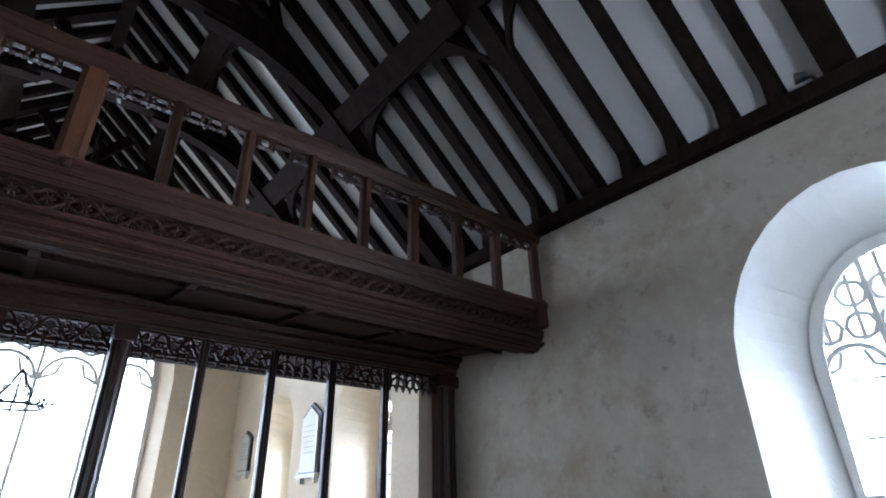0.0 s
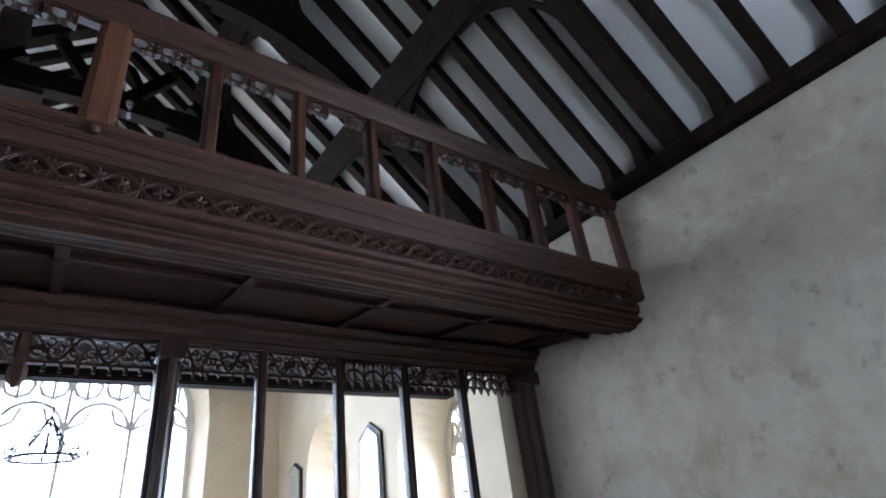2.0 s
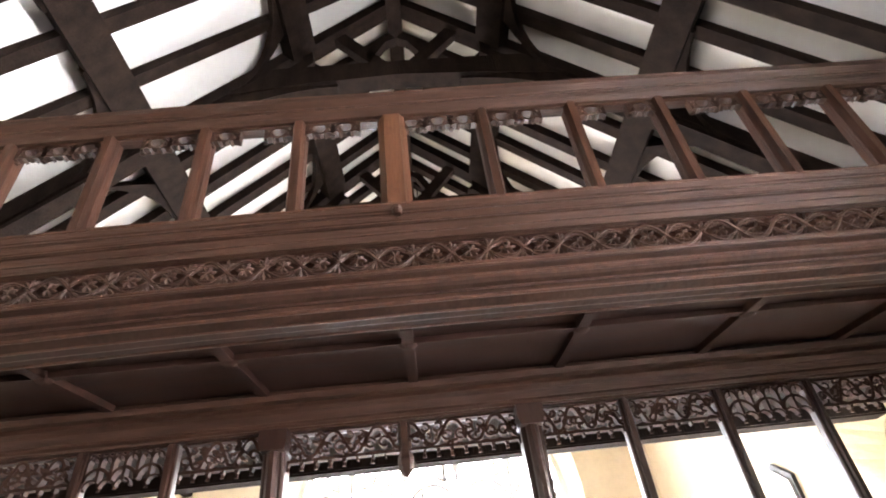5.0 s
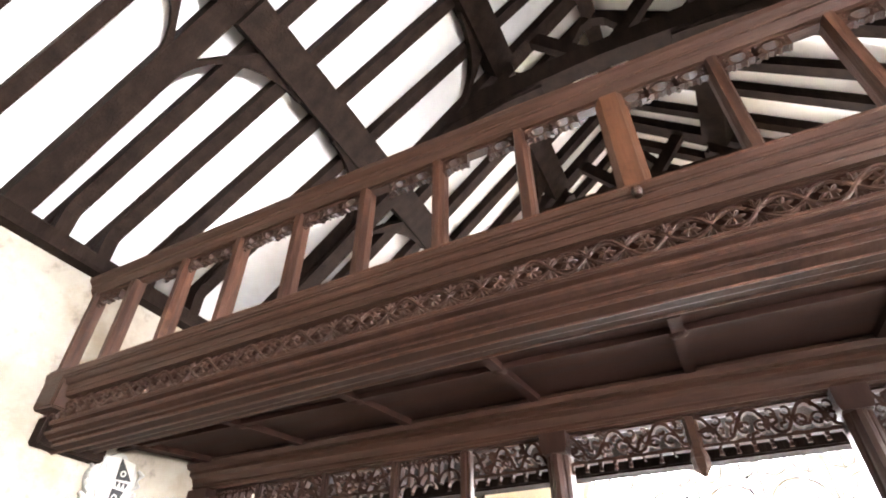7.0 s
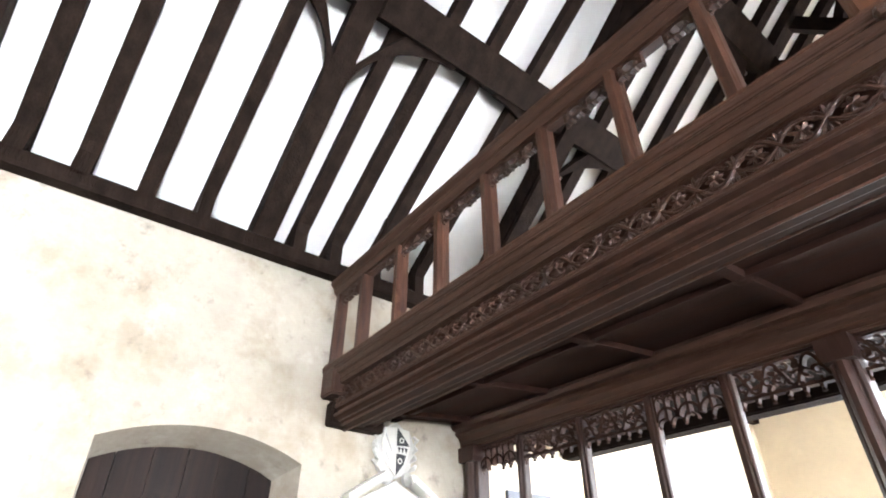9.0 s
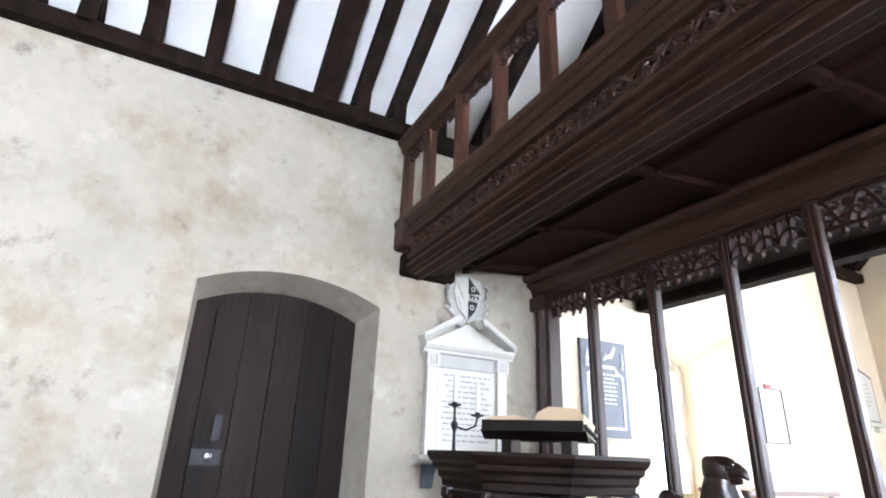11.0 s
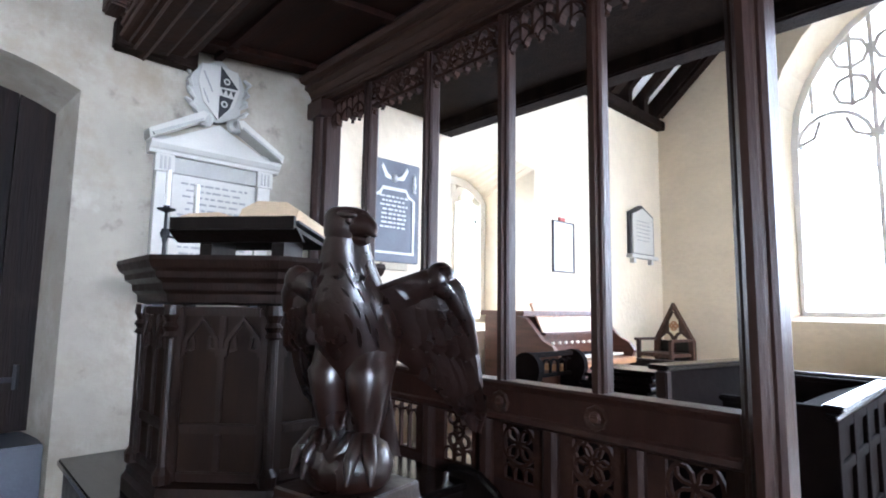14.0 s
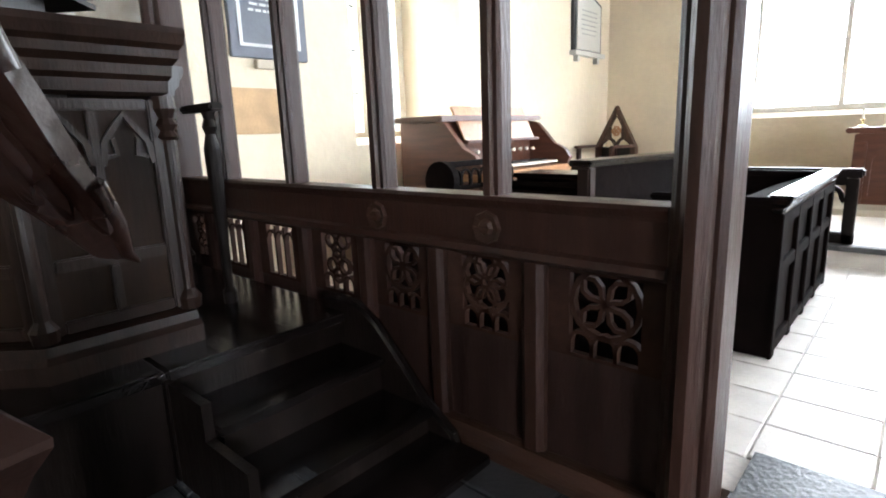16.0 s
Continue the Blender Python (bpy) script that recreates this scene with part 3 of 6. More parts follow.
for zz in (2.945, 3.105):
    part("bead", tube(bmesh.new(), [(X0 + (X1 - X0) * k / 24, 8.018, zz + droop(X0 + (X1 - X0) * k / 24)) for k in range(25)], 0.008, 6), OAK_X, loft)
# soffit: boarded panels between ribs
SOF0, SOF1 = (8.40, 2.91), (9.26, 3.0)
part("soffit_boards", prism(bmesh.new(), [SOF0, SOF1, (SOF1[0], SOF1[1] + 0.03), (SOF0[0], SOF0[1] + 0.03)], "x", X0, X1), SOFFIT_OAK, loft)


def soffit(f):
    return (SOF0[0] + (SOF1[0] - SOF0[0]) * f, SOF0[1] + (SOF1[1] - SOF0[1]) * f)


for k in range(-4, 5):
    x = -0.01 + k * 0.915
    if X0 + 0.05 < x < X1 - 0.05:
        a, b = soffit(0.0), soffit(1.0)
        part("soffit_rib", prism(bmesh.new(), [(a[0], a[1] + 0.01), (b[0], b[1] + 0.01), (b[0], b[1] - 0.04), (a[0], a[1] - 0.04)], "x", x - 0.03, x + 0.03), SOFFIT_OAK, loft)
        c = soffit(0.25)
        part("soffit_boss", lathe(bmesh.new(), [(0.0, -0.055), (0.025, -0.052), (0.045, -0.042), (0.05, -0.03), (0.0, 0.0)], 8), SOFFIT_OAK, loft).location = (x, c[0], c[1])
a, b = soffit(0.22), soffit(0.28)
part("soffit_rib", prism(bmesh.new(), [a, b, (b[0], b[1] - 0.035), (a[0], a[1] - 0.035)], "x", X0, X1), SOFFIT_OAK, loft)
# boarded floor, and the beam of the loft on the chancel side
part("east_beam", B(X0, X1, 10.66, 10.84, 2.87, 3.14, bevel=0.015), ROOF_OAK, loft)
part("east_soffit", B(X0, X1, 9.53, 10.67, 2.98, 3.01), ROOF_OAK, loft)
part("loft_floor", B(X0, X1, 8.05, 10.7, 3.04, 3.085), OAK_DARK, loft)
part("wall_bracket", B(X0, X0 + 0.11, 7.99, 8.46, 2.82 + droop(X0), 3.0 + droop(X0), bevel=0.012), ROOF_OAK, loft)
for a, b in ((X0, X0 + 0.20), (X1 - 0.16, X1)):
    part("end_block", B(a, b, 7.925, 8.11, 3.02 + droop(a), 3.30 + droop(a), bevel=0.014), OAK_X, loft)

# ---- chancel screen ----
screen = empty("chancel_screen", "dark carved oak chancel screen with traceried heads and panels", "screen", kind="structure")
SY = SCREEN_Y
moulding("head_beam", [(9.24, 2.99), (9.22, 2.96), (9.24, 2.93), (9.28, 2.92), (9.27, 2.89), (9.31, 2.87), (9.33, 2.83), (9.36, 2.815), (9.37, 2.785), (9.52, 2.785), (9.54, 2.99)], OAK_X, screen)
moulding("beam_bead", [(9.36, 2.84), (9.335, 2.83), (9.33, 2.81), (9.35, 2.795), (9.37, 2.80)], OAK_X, screen)
JL, JR = -0.872, 0.685
LEFT = [-3.245, -2.62, -2.03, -1.50]
RIGHT = [1.305, 1.915, 2.52, 3.14]
RAIL = 0.895


def jamb(x, name="door_jamb", w=0.066):
    prof = [(x - w, SY - 0.06), (x - w * 0.75, SY - 0.075), (x - w * 0.6, SY - 0.075), (x - w * 0.5, SY - 0.095), (x - w * 0.2, SY - 0.12), (x + w * 0.2, SY - 0.12), (x + w * 0.5, SY - 0.095), (x + w * 0.6, SY - 0.075), (x + w * 0.75, SY - 0.075), (x + w, SY - 0.06), (x + w, SY + 0.06), (x + w * 0.4, SY + 0.09), (x - w * 0.4, SY + 0.09), (x - w, SY + 0.06)]
    ob = part(name, prism(bmesh.new(), prof, "z", 0.0, 2.79), SCREEN_OAK, screen)
    part("jamb_capital", prism(bmesh.new(), [(x - w * 1.25, 2.70), (x - w * 1.05, 2.66), (x + w * 1.05, 2.66), (x + w * 1.25, 2.70), (x + w * 1.25, 2.785), (x - w * 1.25, 2.785)], "y", SY - 0.13, SY + 0.06), SCREEN_OAK, screen)
    return ob


def mullion(x):
    w = 0.036
    prof = [(x - w, SY - 0.02), (x - w * 0.8, SY - 0.035), (x - w * 0.45, SY - 0.035), (x - w * 0.35, SY - 0.055), (x + w * 0.35, SY - 0.055), (x + w * 0.45, SY - 0.035), (x + w * 0.8, SY - 0.035), (x + w, SY - 0.02), (x + w, SY + 0.03), (x + w * 0.5, SY + 0.05), (x - w * 0.5, SY + 0.05), (x - w, SY + 0.03)]
    return part("mullion", prism(bmesh.new(), prof, "z", RAIL - 0.01, 2.79), SCREEN_OAK, screen)


jamb(JL)
jamb(JR)
for x in LEFT + RIGHT:
    mullion(x)
jamb(WN + 0.10, "wall_post", 0.085)
jamb(WS - 0.125, "wall_post", 0.115)


def tracery_head(w, seed):
    """Pierced carved head that fills the top of one bay, hanging from z = 0: panel tracery, or running foliage over a cusped fringe."""
    rnd = random.Random(seed * 7 + round(w * 1000))
    bm = bmesh.new()
    y0, y1 = -0.026, 0.026
    h = 0.175
    box(bm, -w / 2, w / 2, y0, y1, -0.014, 0.0)
    if seed == 1:
        n = 6
        r = w / n / 2
        for k in range(n):
            cx = -w / 2 + (k + 0.5) * w / n
            strip(bm, [(cx - r, 0), (cx - r, -h)], 0.016, "y", y0, y1)
            strip(bm, arc(cx, -h * 0.34, r * 0.9, 180, 0, 6), 0.012, "y", y0, y1)
            strip(bm, [(cx, 0), (cx, -h * 0.30)], 0.010, "y", y0, y1)
            if k % 2 == 0:
                strip(bm, arc(cx + r, -h * 0.98, r * 1.9, 180, 0, 10), 0.016, "y", y0, y1)
    else:
        n = 5
        r = w / n / 2
        for k in range(n):
            cx = -w / 2 + (k + 0.5) * w / n
            t = 1 if (k + seed) % 2 else -1
            strip(bm, [(cx - t * r, -h * 0.92), (cx - t * r * 0.55, -h * 0.84), (cx - t * r * 0.1, -h * 0.52), (cx + t * r * 0.5, -h * 0.16), (cx + t * r, -h * 0.08)], 0.017, "y", y0, y1)
            for j in range(7):
                a = rnd.uniform(0, 6.28)
                px, pz = cx + rnd.uniform(-0.8, 0.8) * r, -h * rnd.uniform(0.2, 0.85)
                q = rnd.uniform(0.020, 0.034)
                strip(bm, [(px, pz), (px + q * math.cos(a), pz + q * math.sin(a)), (px + q * 1.5 * math.cos(a + 0.5), pz + q * 1.5 * math.sin(a + 0.5))], rnd.uniform(0.012, 0.019), "y", y0 + rnd.uniform(-0.004, 0.006), y1 - 0.01)
            strip(bm, arc(cx + t * r * 0.4, -h * 0.62, r * 0.42, 20, 300, 8), 0.012, "y", y0, y1)
            strip(bm, arc(cx - t * r * 0.45, -h * 0.30, r * 0.36, 200, 480, 8), 0.012, "y", y0, y1)
        strip(bm, [(-w / 2, -h), (w / 2, -h)], 0.015, "y", y0, y1)
    # cusped fringe: uneven drops, a few of them broken off
    m = max(4, round(w / 0.085))
    for k in range(m):
        cx, r = -w / 2 + (k + 0.5) * w / m, w / m / 2
        if rnd.random() < 0.15:
            continue
        strip(bm, arc(cx, -h * 1.16, r * 0.95, 180, 0, 6), 0.010, "y", y0 + 0.006, y1 - 0.006)
        tube(bm, [(cx - r, 0, -h * 1.0), (cx - r, 0, -h * 1.16), (cx - r, 0, -h * rnd.uniform(1.24, 1.32))], [0.007, 0.008, 0.014], 6)
    return bm


ALL = sorted([WN + 0.12, WS - 0.18, JL, JR] + LEFT + RIGHT)
heads = list(zip(ALL, ALL[1:]))
for i, (a, b) in enumerate(heads):
    if a == JL:
        for lo, hi in ((JL + 0.07, (JL + JR) / 2 - 0.03), ((JL + JR) / 2 + 0.03, JR - 0.07)):
            ob = part("tracery_head", tracery_head(hi - lo, 2), TRACERY_OAK, screen)
            ob.location = ((lo + hi) / 2, SY, 2.787)
        continue
    w = b - a - (0.115 if JL in (a, b) or JR in (a, b) or i in (0, len(heads) - 1) else 0.075)
    ob = part("tracery_head", tracery_head(w, (1, 0, 2, 1, 2)[i % 5]), TRACERY_OAK, screen)
    ob.location = ((a + b) / 2 + (0.02 if a in (JL, JR) else 0), SY, 2.787)
mid = (JL + JR) / 2
bm = tube(bmesh.new(), [(mid, SY, 2.79), (mid, SY, 2.60), (mid, SY, 2.56), (mid, SY, 2.50), (mid, SY, 2.46)], [0.04, 0.038, 0.05, 0.045, 0.01], 6)
part("pendant", bm, OAK_X, screen)


def dado(x0, x1, studs):
    """The solid lower part of the screen: moulded rail, sill, studs and boards with pierced heads."""
    y = SY
    prof = [(y + 0.06, RAIL - 0.19), (y + 0.06, RAIL - 0.01), (y + 0.05, RAIL), (y - 0.06, RAIL), (y - 0.07, RAIL - 0.012), (y - 0.062, RAIL - 0.03), (y - 0.055, RAIL - 0.04), (y - 0.05, RAIL - 0.15), (y - 0.065, RAIL - 0.16), (y - 0.07, RAIL - 0.18), (y - 0.05, RAIL - 0.195)]
    part("middle_rail", prism(bmesh.new(), prof, "x", x0, x1), SCREEN_OAK, screen)
    part("sill_beam", prism(bmesh.new(), [(y - 0.09, 0.0), (y - 0.09, 0.05), (y - 0.06, 0.075), (y + 0.07, 0.075), (y + 0.07, 0.0)], "x", x0, x1), OAK_X, screen)
    for x in studs:
        w = 0.04
        part("dado_stud", prism(bmesh.new(), [(x - w, y - 0.02), (x - w, y - 0.035), (x - w * 0.5, y - 0.05), (x + w * 0.5, y - 0.05), (x + w, y - 0.035), (x + w, y - 0.02), (x + w, y + 0.03), (x - w, y + 0.03)], "z", 0.07, RAIL - 0.185), SCREEN_OAK, screen)
    edges = [x0] + list(studs) + [x1]
    for i, (a, b) in enumerate(zip(edges, edges[1:])):
        a, b = a + (0.04 if i else 0.0), b - (0.04 if i < len(edges) - 2 else 0.0)
        w, c = b - a, (a + b) / 2
        part("dado_board", B(a, b, y - 0.012, y + 0.012, 0.07, 0.42), DADO_OAK, screen)
        bm = bmesh.new()
        h0, h1 = 0.42, RAIL - 0.19
        ht = h1 - h0
        kind = (3, 4, 4, 3, 0, 1, 0, 1)[i % 8]
        for q in (-1, 1):
            box(bm, min(c + q * w / 2, c + q * (w / 2 - w * 0.20)), max(c + q * w / 2, c + q * (w / 2 - w * 0.20)), y - 0.012, y + 0.012, h0, h1)
        box(bm, c - w * 0.31, c + w * 0.31, y - 0.012, y + 0.012, h1 - 0.025, h1)
        box(bm, c - w * 0.31, c + w * 0.31, y - 0.012, y + 0.012, h0, h0 + 0.012)
        zc, r = h0 + ht * 0.62, min(w * 0.31, ht * 0.36)
        if kind in (0, 2):
            strip(bm, arc(c, zc, r, 0, 360, 18)[:-1], 0.016, "y", y - 0.012, y + 0.012, closed=True)
            for q in range(4):
                aa = radians(45 + 90 * q)
                for t in (-1, 1):
                    pts = [(c, zc)] + [(c + r * f * math.cos(aa + t * 0.5 * math.sin(f * 3.14)), zc + r * f * math.sin(aa + t * 0.5 * math.sin(f * 3.14))) for f in (0.25, 0.5, 0.75, 1.0)]
                    strip(bm, pts, 0.013, "y", y - 0.01, y + 0.01)
        elif kind == 1:
            strip(bm, arc(c, zc, r, 0, 360, 18)[:-1], 0.016, "y", y - 0.012, y + 0.012, closed=True)
            foils(bm, c, zc, r, 6, 0.012, y - 0.01, y + 0.01)
        elif kind == 3:
            for q in (-0.5, 0.5):
                foils(bm, c, zc + q * r * 1.1, r * 0.75, 4, 0.012, y - 0.01, y + 0.01)
        for q in range(3):
            cx = c + (q - 1) * w * 0.20
            if kind == 4:
                strip(bm, [(cx + w * 0.10, h0), (cx + w * 0.10, h1 - 0.03)], 0.012, "y", y - 0.012, y + 0.012)
                strip(bm, arc(cx, h1 - 0.09, w * 0.09, 180, 0, 6), 0.011, "y", y - 0.012, y + 0.012)
            else:
                strip(bm, [(cx - w * 0.10, h0), (cx - w * 0.10, h0 + ht * 0.16)] + arc(cx, h0 + ht * 0.16, w * 0.10, 180, 0, 6) + [(cx + w * 0.10, h0)], 0.012, "y", y - 0.012, y + 0.012)
        part("pierced_panel", bm, TRACERY_OAK, screen)


dado(WN + 0.08, JL - 0.07, [-3.50, -3.04, -2.57, -2.14, -1.75, -1.345])
dado(JR + 0.07, WS - 0.09, [1.1, 1.5, 1.9, 2.3, 2.7, 3.1, 3.5])
for x in (-2.02, -1.50):
    part("rail_rosette", lathe(bmesh.new(), [(0.0, -0.02), (0.02, -0.02), (0.03, -0.008), (0.05, -0.014), (0.055, 0.0)], 8), OAK_X, screen).matrix_basis = pose(x, SY - 0.055, RAIL - 0.1, 90, 0, 0) @ Matrix.Rotation(math.pi, 4, "X")

# ---- windows ----
def window(name, loop, place, depth, lights, label, lead=0.0, bar=0.075, stone=None):
    """A stone window: frame, mullions, cusped heads, and a pane to each light."""
    ob = empty(name, label, "window", kind="structure")
    stone = stone or STONE
    slim = 0.6 if bar < 0.045 else 1.0
    us, zs = [p[0] for p in loop], [p[1] for p in loop]
    u0, u1, z0, z1 = min(us), max(us), min(zs), max(zs)
    spring = loop[1][1]

    def put(bm):
        for v in bm.verts:
            v.co = Vector(place(v.co.x, v.co.z, depth + v.co.y))
        return bm
    part("window_frame", put(strip(bmesh.new(), loop, 0.09, "y", -0.07, 0.07, closed=True)), stone, ob)
    bm = bmesh.new()
    vs = [bm.verts.new((u, 0.01, z)) for u, z in loop]
    bm.faces.new(vs)
    pane = part("pane", put(bm), GLASS, ob)
    pane.visible_shadow = False
    step = (u1 - u0) / lights

    def top(u):
        best = spring
        for (a, za), (b, zb) in zip(loop, loop[1:]):
            if min(a, b) <= u <= max(a, b) and a != b:
                best = max(best, za + (zb - za) * (u - a) / (b - a))
        return best
    for k in range(1, lights):
        u = u0 + k * step
        part("window_mullion", put(strip(bmesh.new(), [(u, z0), (u, top(u))], bar, "y", -0.06, 0.06)), stone, ob)
    for k in range(lights):
        c = u0 + (k + 0.5) * step
        bm = bmesh.new()
        zz = spring - 0.05
        strip(bm, [(c - step / 2, zz)] + arc(c, zz, step * 0.46, 170, 10, 8) + [(c + step / 2, zz)], bar, "y", -0.05, 0.05)
        for s in (-1, 1):
            strip(bm, [(c + s * step * 0.46, zz + 0.02), (c + s * step * 0.24, zz + step * 0.12), (c + s * step * 0.16, zz + step * 0.36)], 0.045 * slim, "y", -0.045, 0.045)
            if z1 - spring > 0.6:
                x = c + s * step * 0.25
                t = top(x)
                if t > zz + step * 0.8:
                    strip(bm, [(x, zz + step * 0.5), (x, t)], 0.045 * slim, "y", -0.045, 0.045)
                    for lvl in range(2):
                        cz = zz + step * (0.75 + 0.55 * lvl)
                        if top(x) > cz + step * 0.35:
                            strip(bm, arc(x, cz, step * 0.22, 0, 360, 8)[:-1], 0.05 * slim, "y", -0.04, 0.04, closed=True)
        part("cusped_head", put(bm), stone, ob)
    bm = bmesh.new()
    z = z0 + 0.38
    while z < spring:
        strip(bm, [(u0, z), (u1, z)], 0.014, "y", -0.012, 0.012)
        z += 0.38
    if lead:
        u = u0 + lead
        while u < u1:
            strip(bm, [(u, z0), (u, top(u))], 0.008, "y", -0.008, 0.008)
            u += lead
    part("glazing_bars", put(bm), LEAD, ob)
    return ob


# pale stone and slimmed bars imitate tracery lost in the bright sky
window("window_1", EWIN[1], east, THICK - 0.12, 5, "great five-light stone east window with tracery and clear glass", bar=0.05, stone=GLARE_STONE)
window("window_2", SWIN[1], south, THICK - 0.12, 3, "three-light stone window with leaded glass in a splayed arch", lead=0.16, bar=0.035, stone=GLARE_STONE)
window("window_3", NWIN[1], north, THICK - 0.12, 2, "small cusped two-light stone window in a deep recess", lead=0.11)
window("window_4", SWIN2[1], south_chancel, THICK - 0.12, 2, "two-light stone chancel window with stained glass in its head", lead=0.12)
window("window_5", SWIN3[1], south_chancel, THICK - 0.12, 2, "two-light stone chancel window", lead=0.12)
# added window behind the path, never in view; its lamp fills the nave
window("window_6", SWIN4[1], south, THICK - 0.12, 3, "unseen three-light stone nave window added behind the path", lead=0.16)


def skylight(name, x0, x1, z0, z1, m, power):
    lamp(name, "AREA", m, power, SKYLIGHT, size=x1 - x0, size_y=z1 - z0)


skylight("light_east_window", -2.05, 2.05, 1.3, 4.6, look((0, WE + THICK + 0.3, 3.0), (0, 5, 2.0)), E_EAST)
skylight("light_nave_window", 0, 2.1, 0, 2.3, look((WS + THICK + 0.3, 5.33, 2.3), (0, 5.33, 1.6)), E_NAVE * 1.9)
skylight("light_north_window", 0, 0.7, 0, 1.5, look((WN - THICK - 0.3, 11.38, 1.9), (0, 11.38, 1.2)), E_NORTH)
skylight("light_chancel_window", 0, 0.8, 0, 1.8, look((WSC + THICK + 0.3, 10.75, 2.0), (0, 10.75, 1.2)), E_SOUTH)
skylight("light_sanctuary_window", 0, 0.7, 0, 1.6, look((WSC + THICK + 0.3, 13.4, 2.0), (0, 13.4, 1.2)), E_SOUTH)
# unseen window and lamp, added to brighten the south roof slope and wall
window("window_7", NWIN4[1], north, THICK - 0.12, 3, "unseen three-light stone window added at the west to brighten the nave", lead=0.16)
skylight("fill_northwest_window", 0, 1.6, 0, 1.6, look((WN - THICK - 0.3, -0.1, 2.3), (0, 1.0, 3.0)), 900)
skylight("fill_west_window", 0, 1.3, 0, 1.6, look((WS + THICK + 0.3, -0.55, 2.3), (0, -0.55, 1.6)), E_NAVE)

GLOW = bpy.data.materials.new("bright_sky")
GLOW.use_nodes = True
_e = GLOW.node_tree.nodes.new("ShaderNodeEmission")
_e.inputs["Color"].default_value, _e.inputs["Strength"].default_value = (0.93, 0.97, 1.0, 1), 13.0
GLOW.node_tree.links.new(_e.outputs[0], GLOW.node_tree.nodes["Material Output"].inputs["Surface"])
for name, verts in (("backdrop_east", [(-9, WE + 4, -0.4), (9, WE + 4, -0.4), (9, WE + 4, 12), (-9, WE + 4, 12)]),
                    ("backdrop_south", [(WS + 5, -6, -0.4), (WS + 5, 20, -0.4), (WS + 5, 20, 11), (WS + 5, -6, 11)]),
                    ("backdrop_north", [(WN - 5, -6, -0.4), (WN - 5, 18, -0.4), (WN - 5, 18, 9), (WN - 5, -6, 9)])):
    bm = bmesh.new()
    bm.faces.new([bm.verts.new(v) for v in verts])
    tagged(part(name, bm, GLOW), "bright white overcast sky outside the windows", "sky", kind="structure")

# ---- north door ----
door = empty("door_1", "closed old dark oak plank door with iron lock and pale knob", "door", kind="structure")
DX = WN - 0.40
dl, dr = 6.50, 7.84
n = 6
for k in range(n):
    a, b = dl + (dr - dl) * k / n, dl + (dr - dl) * (k + 1) / n - 0.006
    pts = [(a, 0.50), (b, 0.50)]
    tops = []
    for j in range(5):
        u = b + (a - b) * j / 4
        h, rise = (dr - dl) / 2, 0.18
        r = (h * h + rise * rise) / (2 * rise)
        tops.append((u, 2.56 - r + math.sqrt(max(0.0, r * r - (u - (dl + dr) / 2) ** 2))))
    ob = part("plank", prism(bmesh.new(), pts + tops, "x", -0.03, 0.03 + 0.004 * (k % 2)), DOOR_OAK, door)
    ob.location.x = DX
part("lock_case", B(DX + 0.03, DX + 0.075, 6.72, 6.92, 1.29, 1.39, bevel=0.006), IRON, door)
part("door_knob", lathe(bmesh.new(), [(0, 0), (0.012, 0.0), (0.012, 0.02), (0.026, 0.03), (0.03, 0.045), (0.024, 0.06), (0, 0.065)], 14), CHROME, door, "pale polished knob").matrix_basis = pose(DX + 0.07, 6.83, 1.345, 0, 90, 0)
part("latch_plate", B(DX + 0.03, DX + 0.045, 6.84, 6.89, 1.45, 1.62, bevel=0.004), IRON, door)
part("strap_hinge", B(DX + 0.034, DX + 0.05, 7.35, 7.74, 0.78, 0.81, bevel=0.004), IRON, door)
part("hinge_knuckle", tube(bmesh.new(), [(DX + 0.055, 7.72, 0.74), (DX + 0.055, 7.72, 0.88)], 0.015, 8), IRON, door)
tagged(part("door_step", B(DX - 0.06, WN - 0.02, 6.55, 7.84, 0.0, 0.48, bevel=0.01), SLATE), "dark blue-painted stone step under the north door", "step", kind="structure")
# unseen boards behind the door, added to keep outside light from its gaps
part("trim_outer_door", B(WN - THICK, WN - THICK + 0.06, 6.4, 8.0, 0, 2.7), DOOR_OAK)
bpy.data.objects["trim_outer_door"]["kind"] = "structure"
tagged(bpy.data.objects["trim_outer_door"], "unseen dark boards added to close the doorway outside", "door")

# ---- floors ----
CH = 0.10
tagged(part("chancel_step", B(WN, WS, SCREEN_Y + 0.10, WE, -0.01, CH - 0.005), GROUT), "raised chancel floor bed behind the screen", "floor", kind="structure")
tagged(part("sanctuary_step", B(WN, WS, 12.55, WE, CH - 0.02, 0.24, bevel=0.008), FLAGS), "pale stone step up to the sanctuary", "step", kind="structure")
tagged(part("trim", B(WN, WS, 12.51, 12.60, 0.205, 0.245, bevel=0.006), DARK_STONE), "dark stone nosing of the sanctuary step", "step", kind="structure")
tagged(part("threshold", B(JL + 0.08, JR - 0.08, SCREEN_Y - 0.12, SCREEN_Y + 0.34, -0.01, CH + 0.004, bevel=0.01), DARK_STONE), "dark worn stone threshold under the screen door", "threshold", kind="structure")


